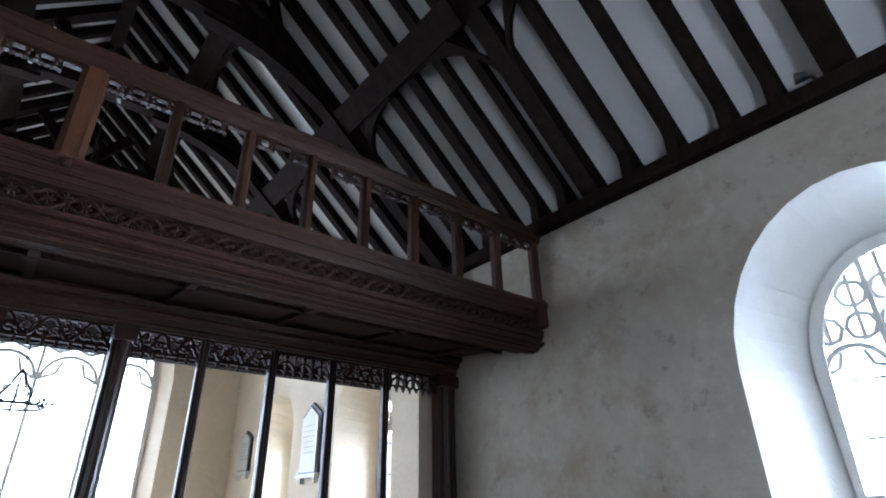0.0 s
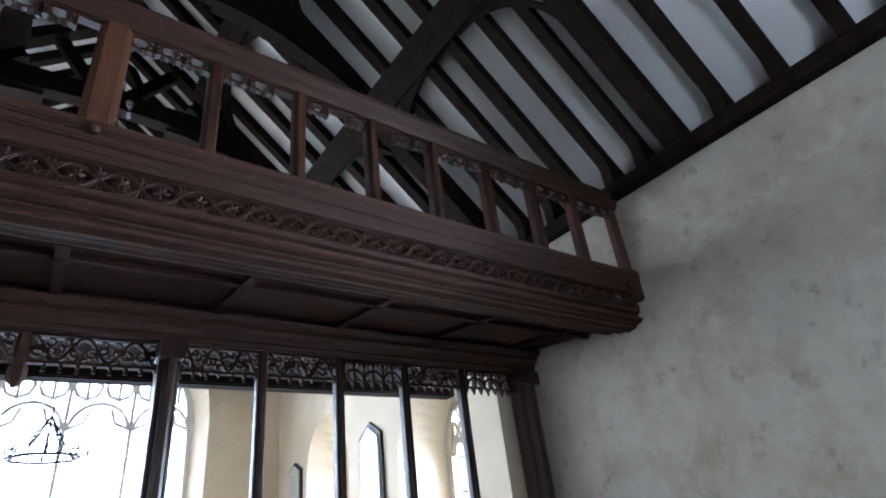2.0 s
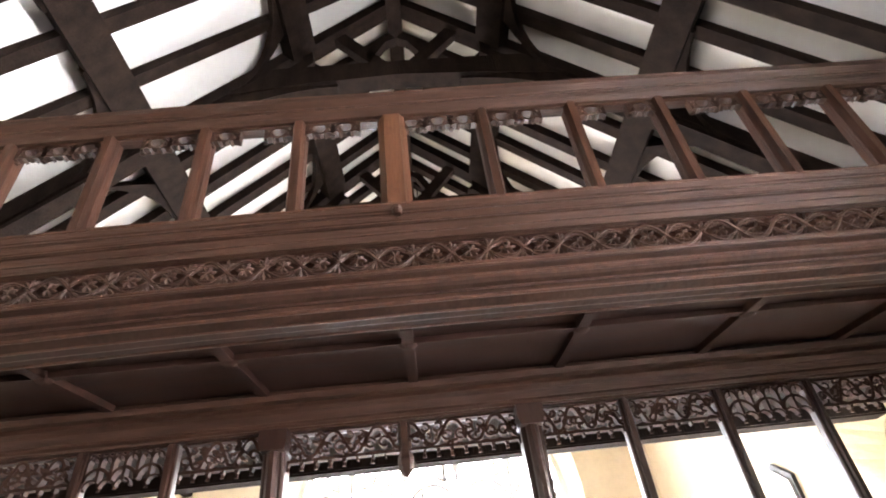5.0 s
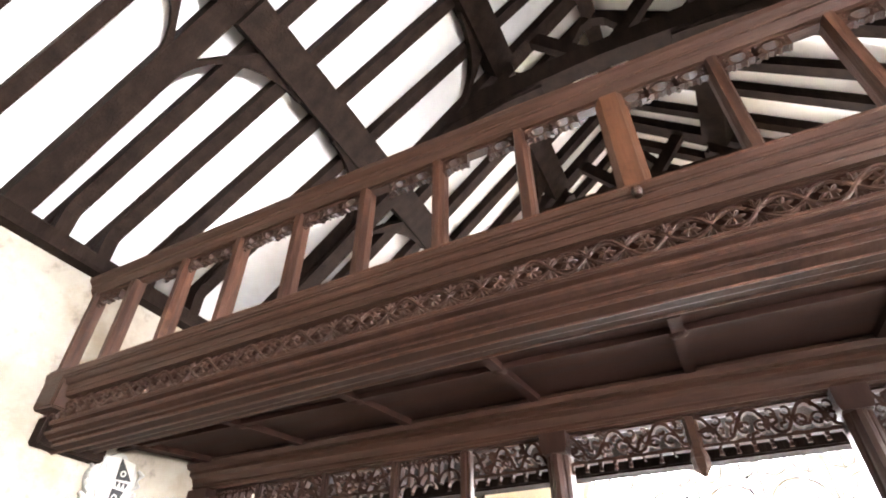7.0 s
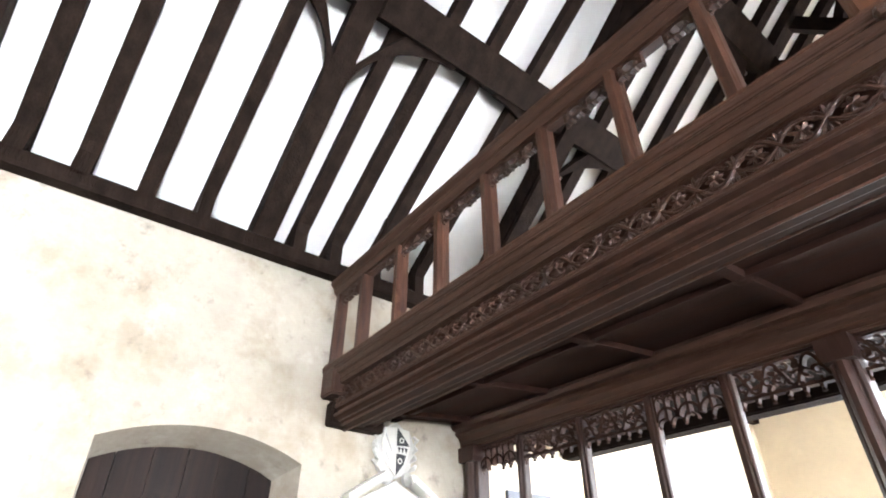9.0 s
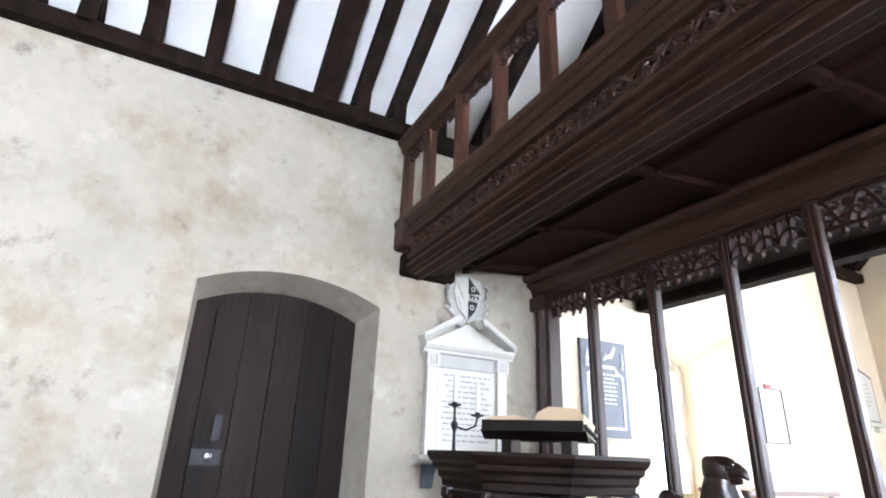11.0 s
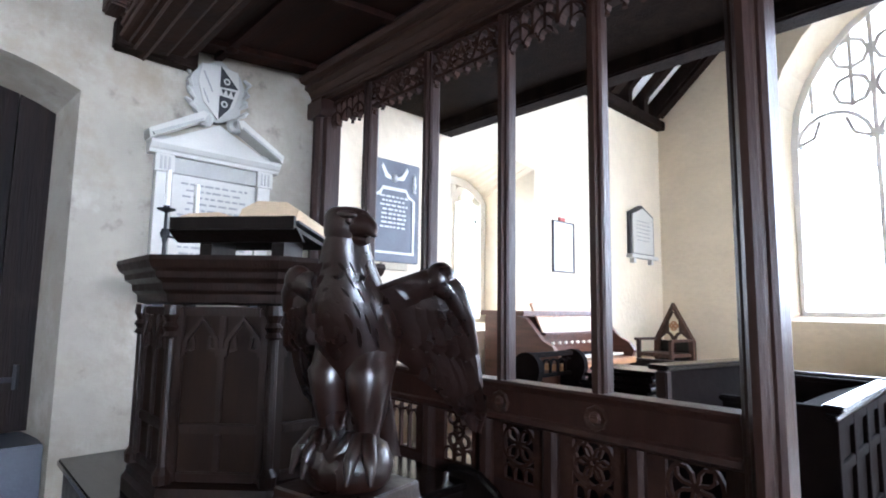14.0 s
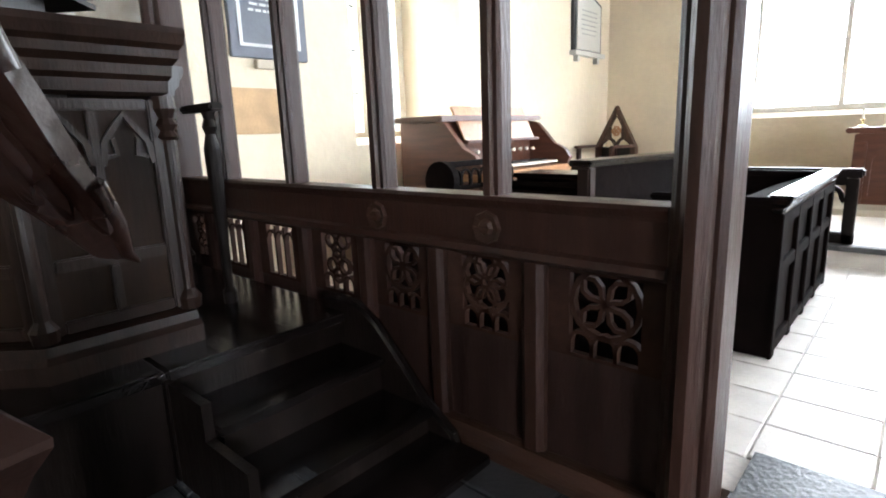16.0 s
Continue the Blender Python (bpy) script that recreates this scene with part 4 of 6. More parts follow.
# ---- monuments ----
def rows_of_text(parent, mat, place, u0, u1, z0, z1, n, h, seed, name="inscription_line"):
    """Lines of lettering too small to read: broken thin bars."""
    rnd = random.Random(seed)
    for k in range(n):
        z = z1 - (z1 - z0) * (k + 0.5) / n
        pad = rnd.uniform(0.0, 0.14) * (u1 - u0)
        u, end = u0 + pad, u1 - pad
        bm = bmesh.new()
        while u < end - 0.01:
            w = min(rnd.uniform(0.02, 0.06), end - u)
            c = [place(u, z - h / 2, 0.0), place(u + w, z + h / 2, 0.004)]
            box(bm, *[v for i in range(3) for v in sorted((c[0][i], c[1][i]))])
            u += w + rnd.uniform(0.010, 0.018)
        part(name, bm, mat, parent)


def on_north(d0):
    return lambda u, z, d: (WN + d0 + d, u, z)


def wall_box(u0, u1, z0, z1, d0, d1, bevel=0.0):
    return B(WN + d0, WN + d1, u0, u1, z0, z1, bevel=bevel)


mon = empty("wall_monument", "white marble wall monument with broken pediment and painted shield", "monument")
mon.location = (0, 0, 0)
part("backing", wall_box(8.27, 9.01, 1.40, 2.30, -0.01, 0.03, 0.004), GREY_MARBLE, mon)
part("inscription_panel", wall_box(8.37, 8.91, 1.44, 2.06, 0.03, 0.045, 0.003), MARBLE, mon)
for u in (8.27, 8.92):
    pil = part("pilaster", wall_box(u, u + 0.09, 1.42, 2.06, 0.028, 0.065, 0.004), MARBLE, mon)
    part("pilaster_capital", wall_box(u - 0.012, u + 0.102, 2.06, 2.17, 0.028, 0.078, 0.004), MARBLE, pil)
    for j in range(3):
        part("flute", wall_box(u + 0.016 + j * 0.024, u + 0.028 + j * 0.024, 2.075, 2.155, 0.078, 0.084), GREY_MARBLE, pil)
part("entablature", prism(bmesh.new(), [(WN, 2.17), (WN + 0.08, 2.17), (WN + 0.085, 2.19), (WN + 0.10, 2.20), (WN + 0.12, 2.225), (WN + 0.12, 2.245), (WN, 2.245)], "y", 8.22, 9.06), MARBLE, mon)
part("frieze", wall_box(8.36, 8.92, 2.065, 2.165, 0.03, 0.055, 0.003), GREY_MARBLE, mon)
part("tympanum", prism(bmesh.new(), [(8.26, 2.245), (9.02, 2.245), (8.64, 2.44)], "x", WN, WN + 0.05), MARBLE, mon)
for s in (-1, 1):
    c = 8.64
    q = [(c + s * 0.43, 2.245), (c + s * 0.12, 2.43), (c + s * 0.10, 2.475), (c + s * 0.13, 2.49), (c + s * 0.44, 2.30)]
    part("raking_cornice", prism(bmesh.new(), q, "x", WN, WN + 0.12), MARBLE, mon)
    part("raking_fillet", prism(bmesh.new(), [(c + s * 0.41, 2.262), (c + s * 0.13, 2.425), (c + s * 0.13, 2.44), (c + s * 0.42, 2.28)], "x", WN + 0.12, WN + 0.135), GREY_MARBLE, mon)
part("shelf", prism(bmesh.new(), [(WN, 1.34), (WN + 0.10, 1.36), (WN + 0.12, 1.38), (WN + 0.12, 1.41), (WN, 1.42)], "y", 8.20, 9.08), MARBLE, mon)
for u in (8.28, 8.92):
    part("bracket", prism(bmesh.new(), [(WN, 1.18), (WN + 0.03, 1.20), (WN + 0.05, 1.28), (WN + 0.10, 1.345), (WN, 1.345)], "y", u, u + 0.09), SLATE, mon)
rows_of_text(mon, INK, on_north(0.044), 8.41, 8.87, 1.50, 2.03, 13, 0.012, 3)
# painted shield on a marble cartouche
bm = bmesh.new()
cart = []
for k in range(40):
    a = 2 * math.pi * k / 40
    rr = 1 + 0.05 * math.cos(8 * a) + 0.03 * math.sin(5 * a)
    cart.append((8.62 + 0.185 * rr * math.cos(a), 2.68 + (0.225 if math.sin(a) < 0 else 0.19) * rr * math.sin(a)))
cr = part("cartouche", prism(bm, cart, "x", WN - 0.01, WN + 0.05), GREY_MARBLE, mon, "grey weathered scrolled cartouche")
sh = [(8.50, 2.83), (8.62, 2.845), (8.74, 2.83), (8.755, 2.70), (8.72, 2.58), (8.62, 2.47), (8.52, 2.58), (8.485, 2.70)]
part("shield", prism(bmesh.new(), sh, "x", WN + 0.05, WN + 0.065), MARBLE, cr)
part("shield_quarter", prism(bmesh.new(), [(8.622, 2.845), (8.745, 2.71), (8.622, 2.70)], "x", WN + 0.065, WN + 0.069), BLACK, cr)
part("shield_quarter", prism(bmesh.new(), [(8.622, 2.64), (8.715, 2.635), (8.69, 2.56), (8.622, 2.475)], "x", WN + 0.065, WN + 0.069), BLACK, cr)
for j in range(3):
    part("shield_charge", prism(bmesh.new(), [(8.632 + j * 0.034, 2.69), (8.66 + j * 0.034, 2.69), (8.646 + j * 0.034, 2.65)], "x", WN + 0.065, WN + 0.069), BLACK, cr)
for z, u in ((2.745, 8.665), (2.585, 8.655)):
    part("shield_charge", strip(bmesh.new(), arc(u, z, 0.018, 0, 360, 10)[:-1], 0.009, "x", WN + 0.069, WN + 0.073, closed=True), MARBLE, cr)
for j in range(5):
    part("shield_charge", strip(bmesh.new(), [(8.515 + 0.02 * (j % 3), 2.78 - 0.04 * j), (8.535 + 0.02 * (j % 3), 2.73 - 0.04 * j)], 0.008, "x", WN + 0.065, WN + 0.068), INK, cr)
for s in (-1, 1):
    for j in range(4):
        part("scroll_leaf", tube(bmesh.new(), [(WN + 0.045, 8.62 + s * (0.17 + 0.012 * j), 2.80 - 0.075 * j), (WN + 0.06, 8.62 + s * (0.205 - 0.01 * j), 2.77 - 0.075 * j), (WN + 0.045, 8.62 + s * (0.185 - 0.02 * j), 2.735 - 0.075 * j)], [0.012, 0.02, 0.008], 6), GREY_MARBLE, cr)
for s in (-1, 1):
    part("rosette", lathe(bmesh.new(), [(0.0, 0.05), (0.03, 0.045), (0.05, 0.03), (0.055, 0.0)], 12), GREY_MARBLE, mon).matrix_basis = pose(WN + 0.05, 8.64 + s * 0.10, 2.455, 0, 90, 0)

# ---- tablets in the chancel ----
slate = empty("slate_tablet", "dark slate memorial tablet with white painted border and winged head", "tablet")
part("slab", wall_box(9.86, 10.43, 1.62, 2.50, -0.01, 0.035, 0.004), SLATE, slate)
bord = [(9.93, 1.70), (10.36, 1.70), (10.36, 2.17), (10.30, 2.20), (10.27, 2.25), (10.02, 2.25), (9.99, 2.20), (9.93, 2.17)]
part("border", strip(bmesh.new(), bord, 0.03, "x", WN + 0.035, WN + 0.042, closed=True), PAINT_W, slate)
part("cherub_head", lathe(bmesh.new(), [(0.0, 0.03), (0.02, 0.027), (0.033, 0.012), (0.035, 0.0)], 12), PAINT_W, slate).matrix_basis = pose(WN + 0.035, 10.145, 2.345, 0, 90, 0)
for s in (-1, 1):
    part("wing", prism(bmesh.new(), [(10.145 + s * 0.03, 2.33), (10.145 + s * 0.10, 2.34), (10.145 + s * 0.15, 2.43), (10.145 + s * 0.13, 2.46), (10.145 + s * 0.08, 2.38), (10.145 + s * 0.04, 2.36)], "x", WN + 0.035, WN + 0.043), PAINT_W, slate)
    part("urn", tube(bmesh.new(), [(WN + 0.04, 10.145 + s * 0.22, z) for z in (2.24, 2.27, 2.31, 2.34, 2.37, 2.41)], [0.022, 0.01, 0.022, 0.012, 0.016, 0.004], 8), PAINT_W, slate)
rows_of_text(slate, PAINT_W, on_north(0.0345), 9.98, 10.31, 1.90, 2.20, 8, 0.016, 8)
part("painted_foot", wall_box(10.02, 10.30, 1.555, 1.61, 0.0, 0.05, 0.004), STONE, slate)
board = empty("notice_board", "small plain tan wooden board on the chancel wall", "board")
part("panel", wall_box(9.79, 10.27, 1.13, 1.43, -0.01, 0.012, 0.003), BOARD_TAN, board)
for u, z in ((9.81, 1.15), (10.25, 1.15), (9.81, 1.41), (10.25, 1.41)):
    part("screw", lathe(bmesh.new(), [(0, 0.004), (0.006, 0.003), (0.007, 0)], 8), BRASS, board).matrix_basis = pose(WN + 0.012, u, z, 0, 90, 0)
fr = empty("framed_notice", "white notice in a thin black frame with a red top", "notice")
part("sheet", wall_box(12.50, 12.92, 1.68, 2.27, -0.01, 0.012), PAINT_W, fr)
part("frame", strip(bmesh.new(), [(12.50, 1.68), (12.92, 1.68), (12.92, 2.27), (12.50, 2.27)], 0.022, "x", WN, WN + 0.02, closed=True), BLACK, fr)
part("ribbon", wall_box(12.62, 12.74, 2.282, 2.32, 0.0, 0.02), RED, fr)


def hooded_tablet(place, u, z, w, h, name, label):
    """A white tablet with a pointed top on a black backing, with a small shelf."""
    ob = empty(name, label, "tablet")

    def solid(poly, d0, d1):
        bm = bmesh.new()
        lo, hi = [bm.verts.new(place(a, b, d0)) for a, b in poly], [bm.verts.new(place(a, b, d1)) for a, b in poly]
        bm.faces.new(lo)
        bm.faces.new(hi)
        for i in range(len(poly)):
            j = (i + 1) % len(poly)
            bm.faces.new((lo[i], lo[j], hi[j], hi[i]))
        return bm
    part("backing", solid([(u - w / 2, z), (u + w / 2, z), (u + w / 2, z + h * 0.82), (u, z + h), (u - w / 2, z + h * 0.82)], -0.01, 0.04), BLACK, ob)
    part("face", solid([(u - w * 0.42, z + 0.02), (u + w * 0.42, z + 0.02), (u + w * 0.42, z + h * 0.78), (u, z + h * 0.93), (u - w * 0.42, z + h * 0.78)], 0.035, 0.06), MARBLE, ob)
    part("shelf", solid([(u - w * 0.54, z - 0.05), (u + w * 0.54, z - 0.05), (u + w * 0.54, z), (u - w * 0.54, z)], -0.01, 0.09), MARBLE, ob)
    for s in (-1, 1):
        part("bracket", solid([(u + s * w * 0.36 - 0.03, z - 0.12), (u + s * w * 0.36 + 0.03, z - 0.12), (u + s * w * 0.36 + 0.03, z - 0.05), (u + s * w * 0.36 - 0.03, z - 0.05)], -0.01, 0.06), MARBLE, ob)
    rows_of_text(ob, INK, lambda a, b, d: place(a, b, 0.058 + d), u - w * 0.32, u + w * 0.32, z + h * 0.25, z + h * 0.7, 6, 0.012, 5)
    return ob


def north_face(a, b, d):
    return (WN + d, a, b)


def south_face(a, b, d):
    return (WSC - d, a, b)


hooded_tablet(north_face, 14.62, 2.02, 0.72, 0.72, "wall_tablet", "white marble tablet with pointed black backing near the east wall")
hooded_tablet(south_face, 12.02, 1.90, 0.56, 0.95, "wall_tablet", "tall white marble tablet with grey edge between chancel windows")
hooded_tablet(south_face, 14.50, 2.06, 0.50, 0.66, "wall_tablet", "small white tablet with dark backing in the chancel corner")

# ---- pulpit ----
PC, PR = (-2.90, 8.59), 0.575
PF = 0.40
stair = empty("pulpit_stair", "dark oak pulpit platform with three steps and curved string", "staircase")
part("platform", B(WN + 0.02, -2.17, 8.622, 9.36, PF - 0.04, PF, bevel=0.008), POLISHED_BLACK, stair, "black polished platform boards")
part("platform", B(WN + 0.02, -2.172, 7.90, 8.618, PF - 0.04, PF, bevel=0.008), POLISHED_BLACK, stair, "black polished platform boards")
part("platform_side", B(WN + 0.04, -2.20, 8.62, 9.33, 0.0, PF - 0.04), OAK_DARK, stair)
part("platform_side", B(WN + 0.04, -2.20, 7.93, 8.61, 0.0, PF - 0.04), OAK_DARK, stair)
for k in range(2):
    z = PF * (2 - k) / 3
    x1 = -1.935 + 0.24 * k
    part("tread", B(x1 - 0.275, x1, 8.66, 9.31, z - 0.03, z, bevel=0.008), POLISHED_BLACK, stair)
    part("riser", B(x1 - 0.06, x1 - 0.025, 8.68, 9.30, z - PF / 3, z - 0.03), OAK_DARK, stair)
part("plinth_board", B(-1.74, -1.46, 8.66, 9.33, 0.004, 0.04, bevel=0.006), POLISHED_BLACK, stair)
top = [(-2.30, PF + 0.03), (-2.20, PF + 0.045), (-2.10, PF + 0.035), (-2.0, PF - 0.02), (-1.88, PF - 0.13), (-1.74, PF - 0.27), (-1.62, 0.05), (-1.60, 0.0)]
part("string_board", prism(bmesh.new(), [(-2.30, 0.0)] + top, "y", 9.31, 9.345), OAK_DARK, stair)
part("string_capping", tube(bmesh.new(), [(x, 9.327, z + 0.006) for x, z in top], 0.02, 8), POLISHED_BLACK, stair)
part("string_board", prism(bmesh.new(), [(-2.19, 0.0), (-2.19, PF - 0.05), (-1.96, PF - 0.05), (-1.96, 0.235), (-1.72, 0.235), (-1.72, 0.102), (-1.66, 0.102), (-1.66, 0.0)], "y", 8.625, 8.655), OAK_DARK, stair)
part("baluster", lathe(bmesh.new(), [(0.028, PF), (0.03, PF + 0.05), (0.018, PF + 0.07), (0.021, PF + 0.25), (0.03, PF + 0.45), (0.034, PF + 0.66), (0.02, PF + 0.72), (0.03, PF + 0.75), (0.02, PF + 0.78), (0.028, PF + 0.81)], 14, (-2.70, 9.10)), OAK_DARK, stair)
part("hand_rail", B(-2.90, -2.615, 9.07, 9.13, PF + 0.81, PF + 0.842, bevel=0.008), OAK_DARK, stair)

pulpit = empty("pulpit", "eight-sided dark oak pulpit with traceried panels and heavy cornice", "pulpit", Matrix.Translation((PC[0], PC[1], PF)))
PZ = 1.44 - PF


def octagon(r, turn=22.5):
    return [(r * math.cos(radians(turn + 45 * k)), r * math.sin(radians(turn + 45 * k))) for k in range(8)]


part("base_moulding", tube_rings(bmesh.new(), [[(q * math.cos(radians(112.5 + 45 * k)), q * math.sin(radians(112.5 + 45 * k)), z) for q, z in ((PR - 0.03, 0.0), (PR + 0.03, 0.0), (PR + 0.03, 0.06), (PR + 0.015, 0.08), (PR + 0.01, 0.11), (PR - 0.03, 0.12))] for k in range(7)]), PULPIT_OAK, pulpit)
part("pulpit_floor", tube_rings(bmesh.new(), [[((PR - 0.035) * math.cos(radians(112.5 + 45 * k)), (PR - 0.035) * math.sin(radians(112.5 + 45 * k)), z) for k in range(7)] for z in (0.0, 0.05)]), PANEL_OAK, pulpit)
# the cornice runs round from one side of the entrance to the other
prof = [(PR - 0.02, PZ - 0.20), (PR + 0.015, PZ - 0.19), (PR + 0.02, PZ - 0.155), (PR + 0.04, PZ - 0.14), (PR + 0.045, PZ - 0.11), (PR + 0.075, PZ - 0.09), (PR + 0.08, PZ - 0.065), (PR + 0.10, PZ - 0.05), (PR + 0.115, PZ - 0.02), (PR + 0.11, PZ), (PR - 0.20, PZ), (PR - 0.20, PZ - 0.04), (PR - 0.05, PZ - 0.05)]
part("cornice", tube_rings(bmesh.new(), [[(q * math.cos(radians(112.5 + 45 * k)), q * math.sin(radians(112.5 + 45 * k)), z) for q, z in prof] for k in range(7)]), PULPIT_OAK, pulpit)


def pulpit_panel(m):
    """One side: a sunk board with its frame, middle rail and mullion, and a cusped head to each of the two lights."""
    w = 2 * (PR - 0.03) * math.sin(radians(22.5)) - 0.05
    z0, z1 = 0.13, PZ - 0.21
    y0, y1 = -0.022, 0.004
    zm = z0 + (z1 - z0) * 0.30
    board = part("traceried_panel", B(-w / 2, w / 2, -0.004, 0.014, z0, z1), PANEL_OAK, pulpit)
    board.matrix_basis = m
    for s in (-1, 1):
        part("stile", B(s * w / 2 - 0.022, s * w / 2 + 0.022, y0, y1, z0, z1, bevel=0.005), PULPIT_OAK, board)
    for a, b in ((z1 - 0.035, z1), (zm - 0.02, zm + 0.02), (z0, z0 + 0.04)):
        part("cross_rail", B(-w / 2 + 0.023, w / 2 - 0.023, y0 + 0.002, y1, a, b, bevel=0.005), PULPIT_OAK, board)
    for a, b in ((z0 + 0.041, zm - 0.021), (zm + 0.021, z1 - 0.036)):
        part("panel_mullion", B(-0.014, 0.014, y0 + 0.004, y1, a, b, bevel=0.004), PULPIT_OAK, board)
    q = (w / 2 - 0.036) / 2
    for s in (-1, 1):
        c, top = s * (w / 4 - 0.004), z1 - 0.17
        bm = strip(bmesh.new(), [(c - q, top - 0.03), (c - q * 0.85, top + 0.04), (c - q * 0.35, top + 0.09), (c, top + 0.125), (c + q * 0.35, top + 0.09), (c + q * 0.85, top + 0.04), (c + q, top - 0.03)], 0.018, "y", y0 + 0.004, y1)
        for t in (-1, 1):
            strip(bm, [(c + t * q * 0.95, top - 0.01), (c + t * q * 0.4, top + 0.0), (c + t * q * 0.5, top + 0.05)], 0.014, "y", y0 + 0.008, y1)
        part("lancet_head", bm, PULPIT_OAK, board)


for k in range(8):
    a = 45 * k
    ap = (PR - 0.03) * math.cos(radians(22.5))
    if k not in (1, 2):
        pulpit_panel(pose(0, 0, 0, 0, 0, a + 90) @ Matrix.Translation((0, -ap, 0)))
    x, y = (PR - 0.015) * math.cos(radians(a + 22.5)), (PR - 0.015) * math.sin(radians(a + 22.5))
    if k == 1:
        continue
    part("corner_shaft", lathe(bmesh.new(), [(0.035, 0.12), (0.04, 0.16), (0.022, 0.19), (0.022, PZ - 0.34), (0.036, PZ - 0.33), (0.024, PZ - 0.31), (0.037, PZ - 0.29), (0.024, PZ - 0.27), (0.038, PZ - 0.24), (0.034, PZ - 0.20)], 10, (x, y)), PULPIT_OAK, pulpit)

FACE = 38.6
desk = empty("book_desk", "dark oak sloping book desk standing on the pulpit ledge", "desk", pose(-2.57, 8.345, 1.44, 0, 0, FACE) @ Matrix.Scale(1.09, 4))
part("desk_board", prism(bmesh.new(), [(-0.16, 0.115), (-0.155, 0.10), (0.20, 0.06), (0.205, 0.075)], "x", -0.25, 0.25), OAK_DARK, desk)
part("book_ledge", prism(bmesh.new(), [(-0.17, 0.10), (-0.15, 0.10), (-0.15, 0.15), (-0.17, 0.15)], "x", -0.25, 0.25), OAK_DARK, desk)
for s in (-1, 1):
    part("desk_leg", prism(bmesh.new(), [(-0.08, 0.0), (0.10, 0.0), (0.10, 0.072), (-0.08, 0.092)], "x", s * 0.15 - 0.025, s * 0.15 + 0.025), OAK_DARK, desk)
part("desk_front", prism(bmesh.new(), [(-0.165, 0.105), (-0.10, 0.06), (-0.08, 0.06), (-0.14, 0.105)], "x", -0.26, 0.26), OAK_DARK, desk)
bible = empty("open_bible", "large open book with brown page edges on the pulpit desk", "book", pose(-2.57, 8.345, 1.44 + 0.125, 0, 0, FACE) @ pose(0, 0.03, 0, -6, 0, 0) @ Matrix.Scale(1.09, 4))
for s, thick in ((-1, 0.04), (1, 0.08)):
    prof = [(0.0, 0.004), (0.24 * s, 0.004), (0.25 * s, thick * 0.6), (0.20 * s, thick), (0.08 * s, thick * 1.08), (0.02 * s, thick * 0.7)]
    part("page_block", prism(bmesh.new(), prof, "y", -0.16, 0.17), PAPER, bible)
part("cover", B(-0.26, 0.26, -0.17, 0.18, -0.006, 0.003), BLACK, bible)

cand = empty("candle_bracket", "two-branched iron candle holder with white candles", "candle holder", pose(-3.22, 8.17, 1.44) @ Matrix.Scale(1.08, 4))
part("stem", tube(bmesh.new(), [(0, 0, 0.0), (0, 0, 0.10), (0, 0, 0.14), (0, 0, 0.17), (0, 0, 0.26)], [0.012, 0.008, 0.018, 0.008, 0.007], 8), IRON, cand)
part("arm", tube(bmesh.new(), [(0, 0, 0.14), (0.05, 0.05, 0.12), (0.09, 0.09, 0.14), (0.10, 0.10, 0.20)], 0.006, 7), IRON, cand)
part("arm_boss", lathe(bmesh.new(), [(0, 0.12), (0.018, 0.13), (0.022, 0.15), (0.015, 0.17), (0, 0.175)], 10), IRON, cand)
for x, y, z, h in ((0, 0, 0.26, 0.19), (0.10, 0.10, 0.20, 0.18)):
    part("drip_pan", lathe(bmesh.new(), [(0.008, z - 0.015), (0.012, z - 0.01), (0.04, z), (0.042, z + 0.006), (0.015, z + 0.004), (0.015, z + 0.02), (0, z + 0.02)], 14, (x, y)), IRON, cand)
    part("candle", lathe(bmesh.new(), [(0.0125, z + 0.004), (0.0125, z + h), (0.008, z + h + 0.004), (0.0, z + h + 0.004)], 12, (x, y)), WAX, cand)

# ---- eagle lectern ----
lectern = empty("eagle_lectern", "polished dark carved oak eagle lectern with half-spread wings", "lectern", pose(-1.212, 7.978, 0.0, 0, 0, 23))
EZ = 0.862


def egg(bm, c, r, turn=(0, 0, 0), seg=8, rings=6):
    m = Matrix.LocRotScale(c, Euler([radians(a) for a in turn]), r)
    bmesh.ops.create_uvsphere(bm, u_segments=seg, v_segments=rings, radius=1.0, matrix=m)


def oval_rings(rows, n=18):
    """Rings from rows of (centre x, y, z, half-width, half-depth)."""
    return [[(cx + a * math.cos(2 * math.pi * j / n), cy + b * math.sin(2 * math.pi * j / n), z) for j in range(n)] for cx, cy, z, a, b in rows]


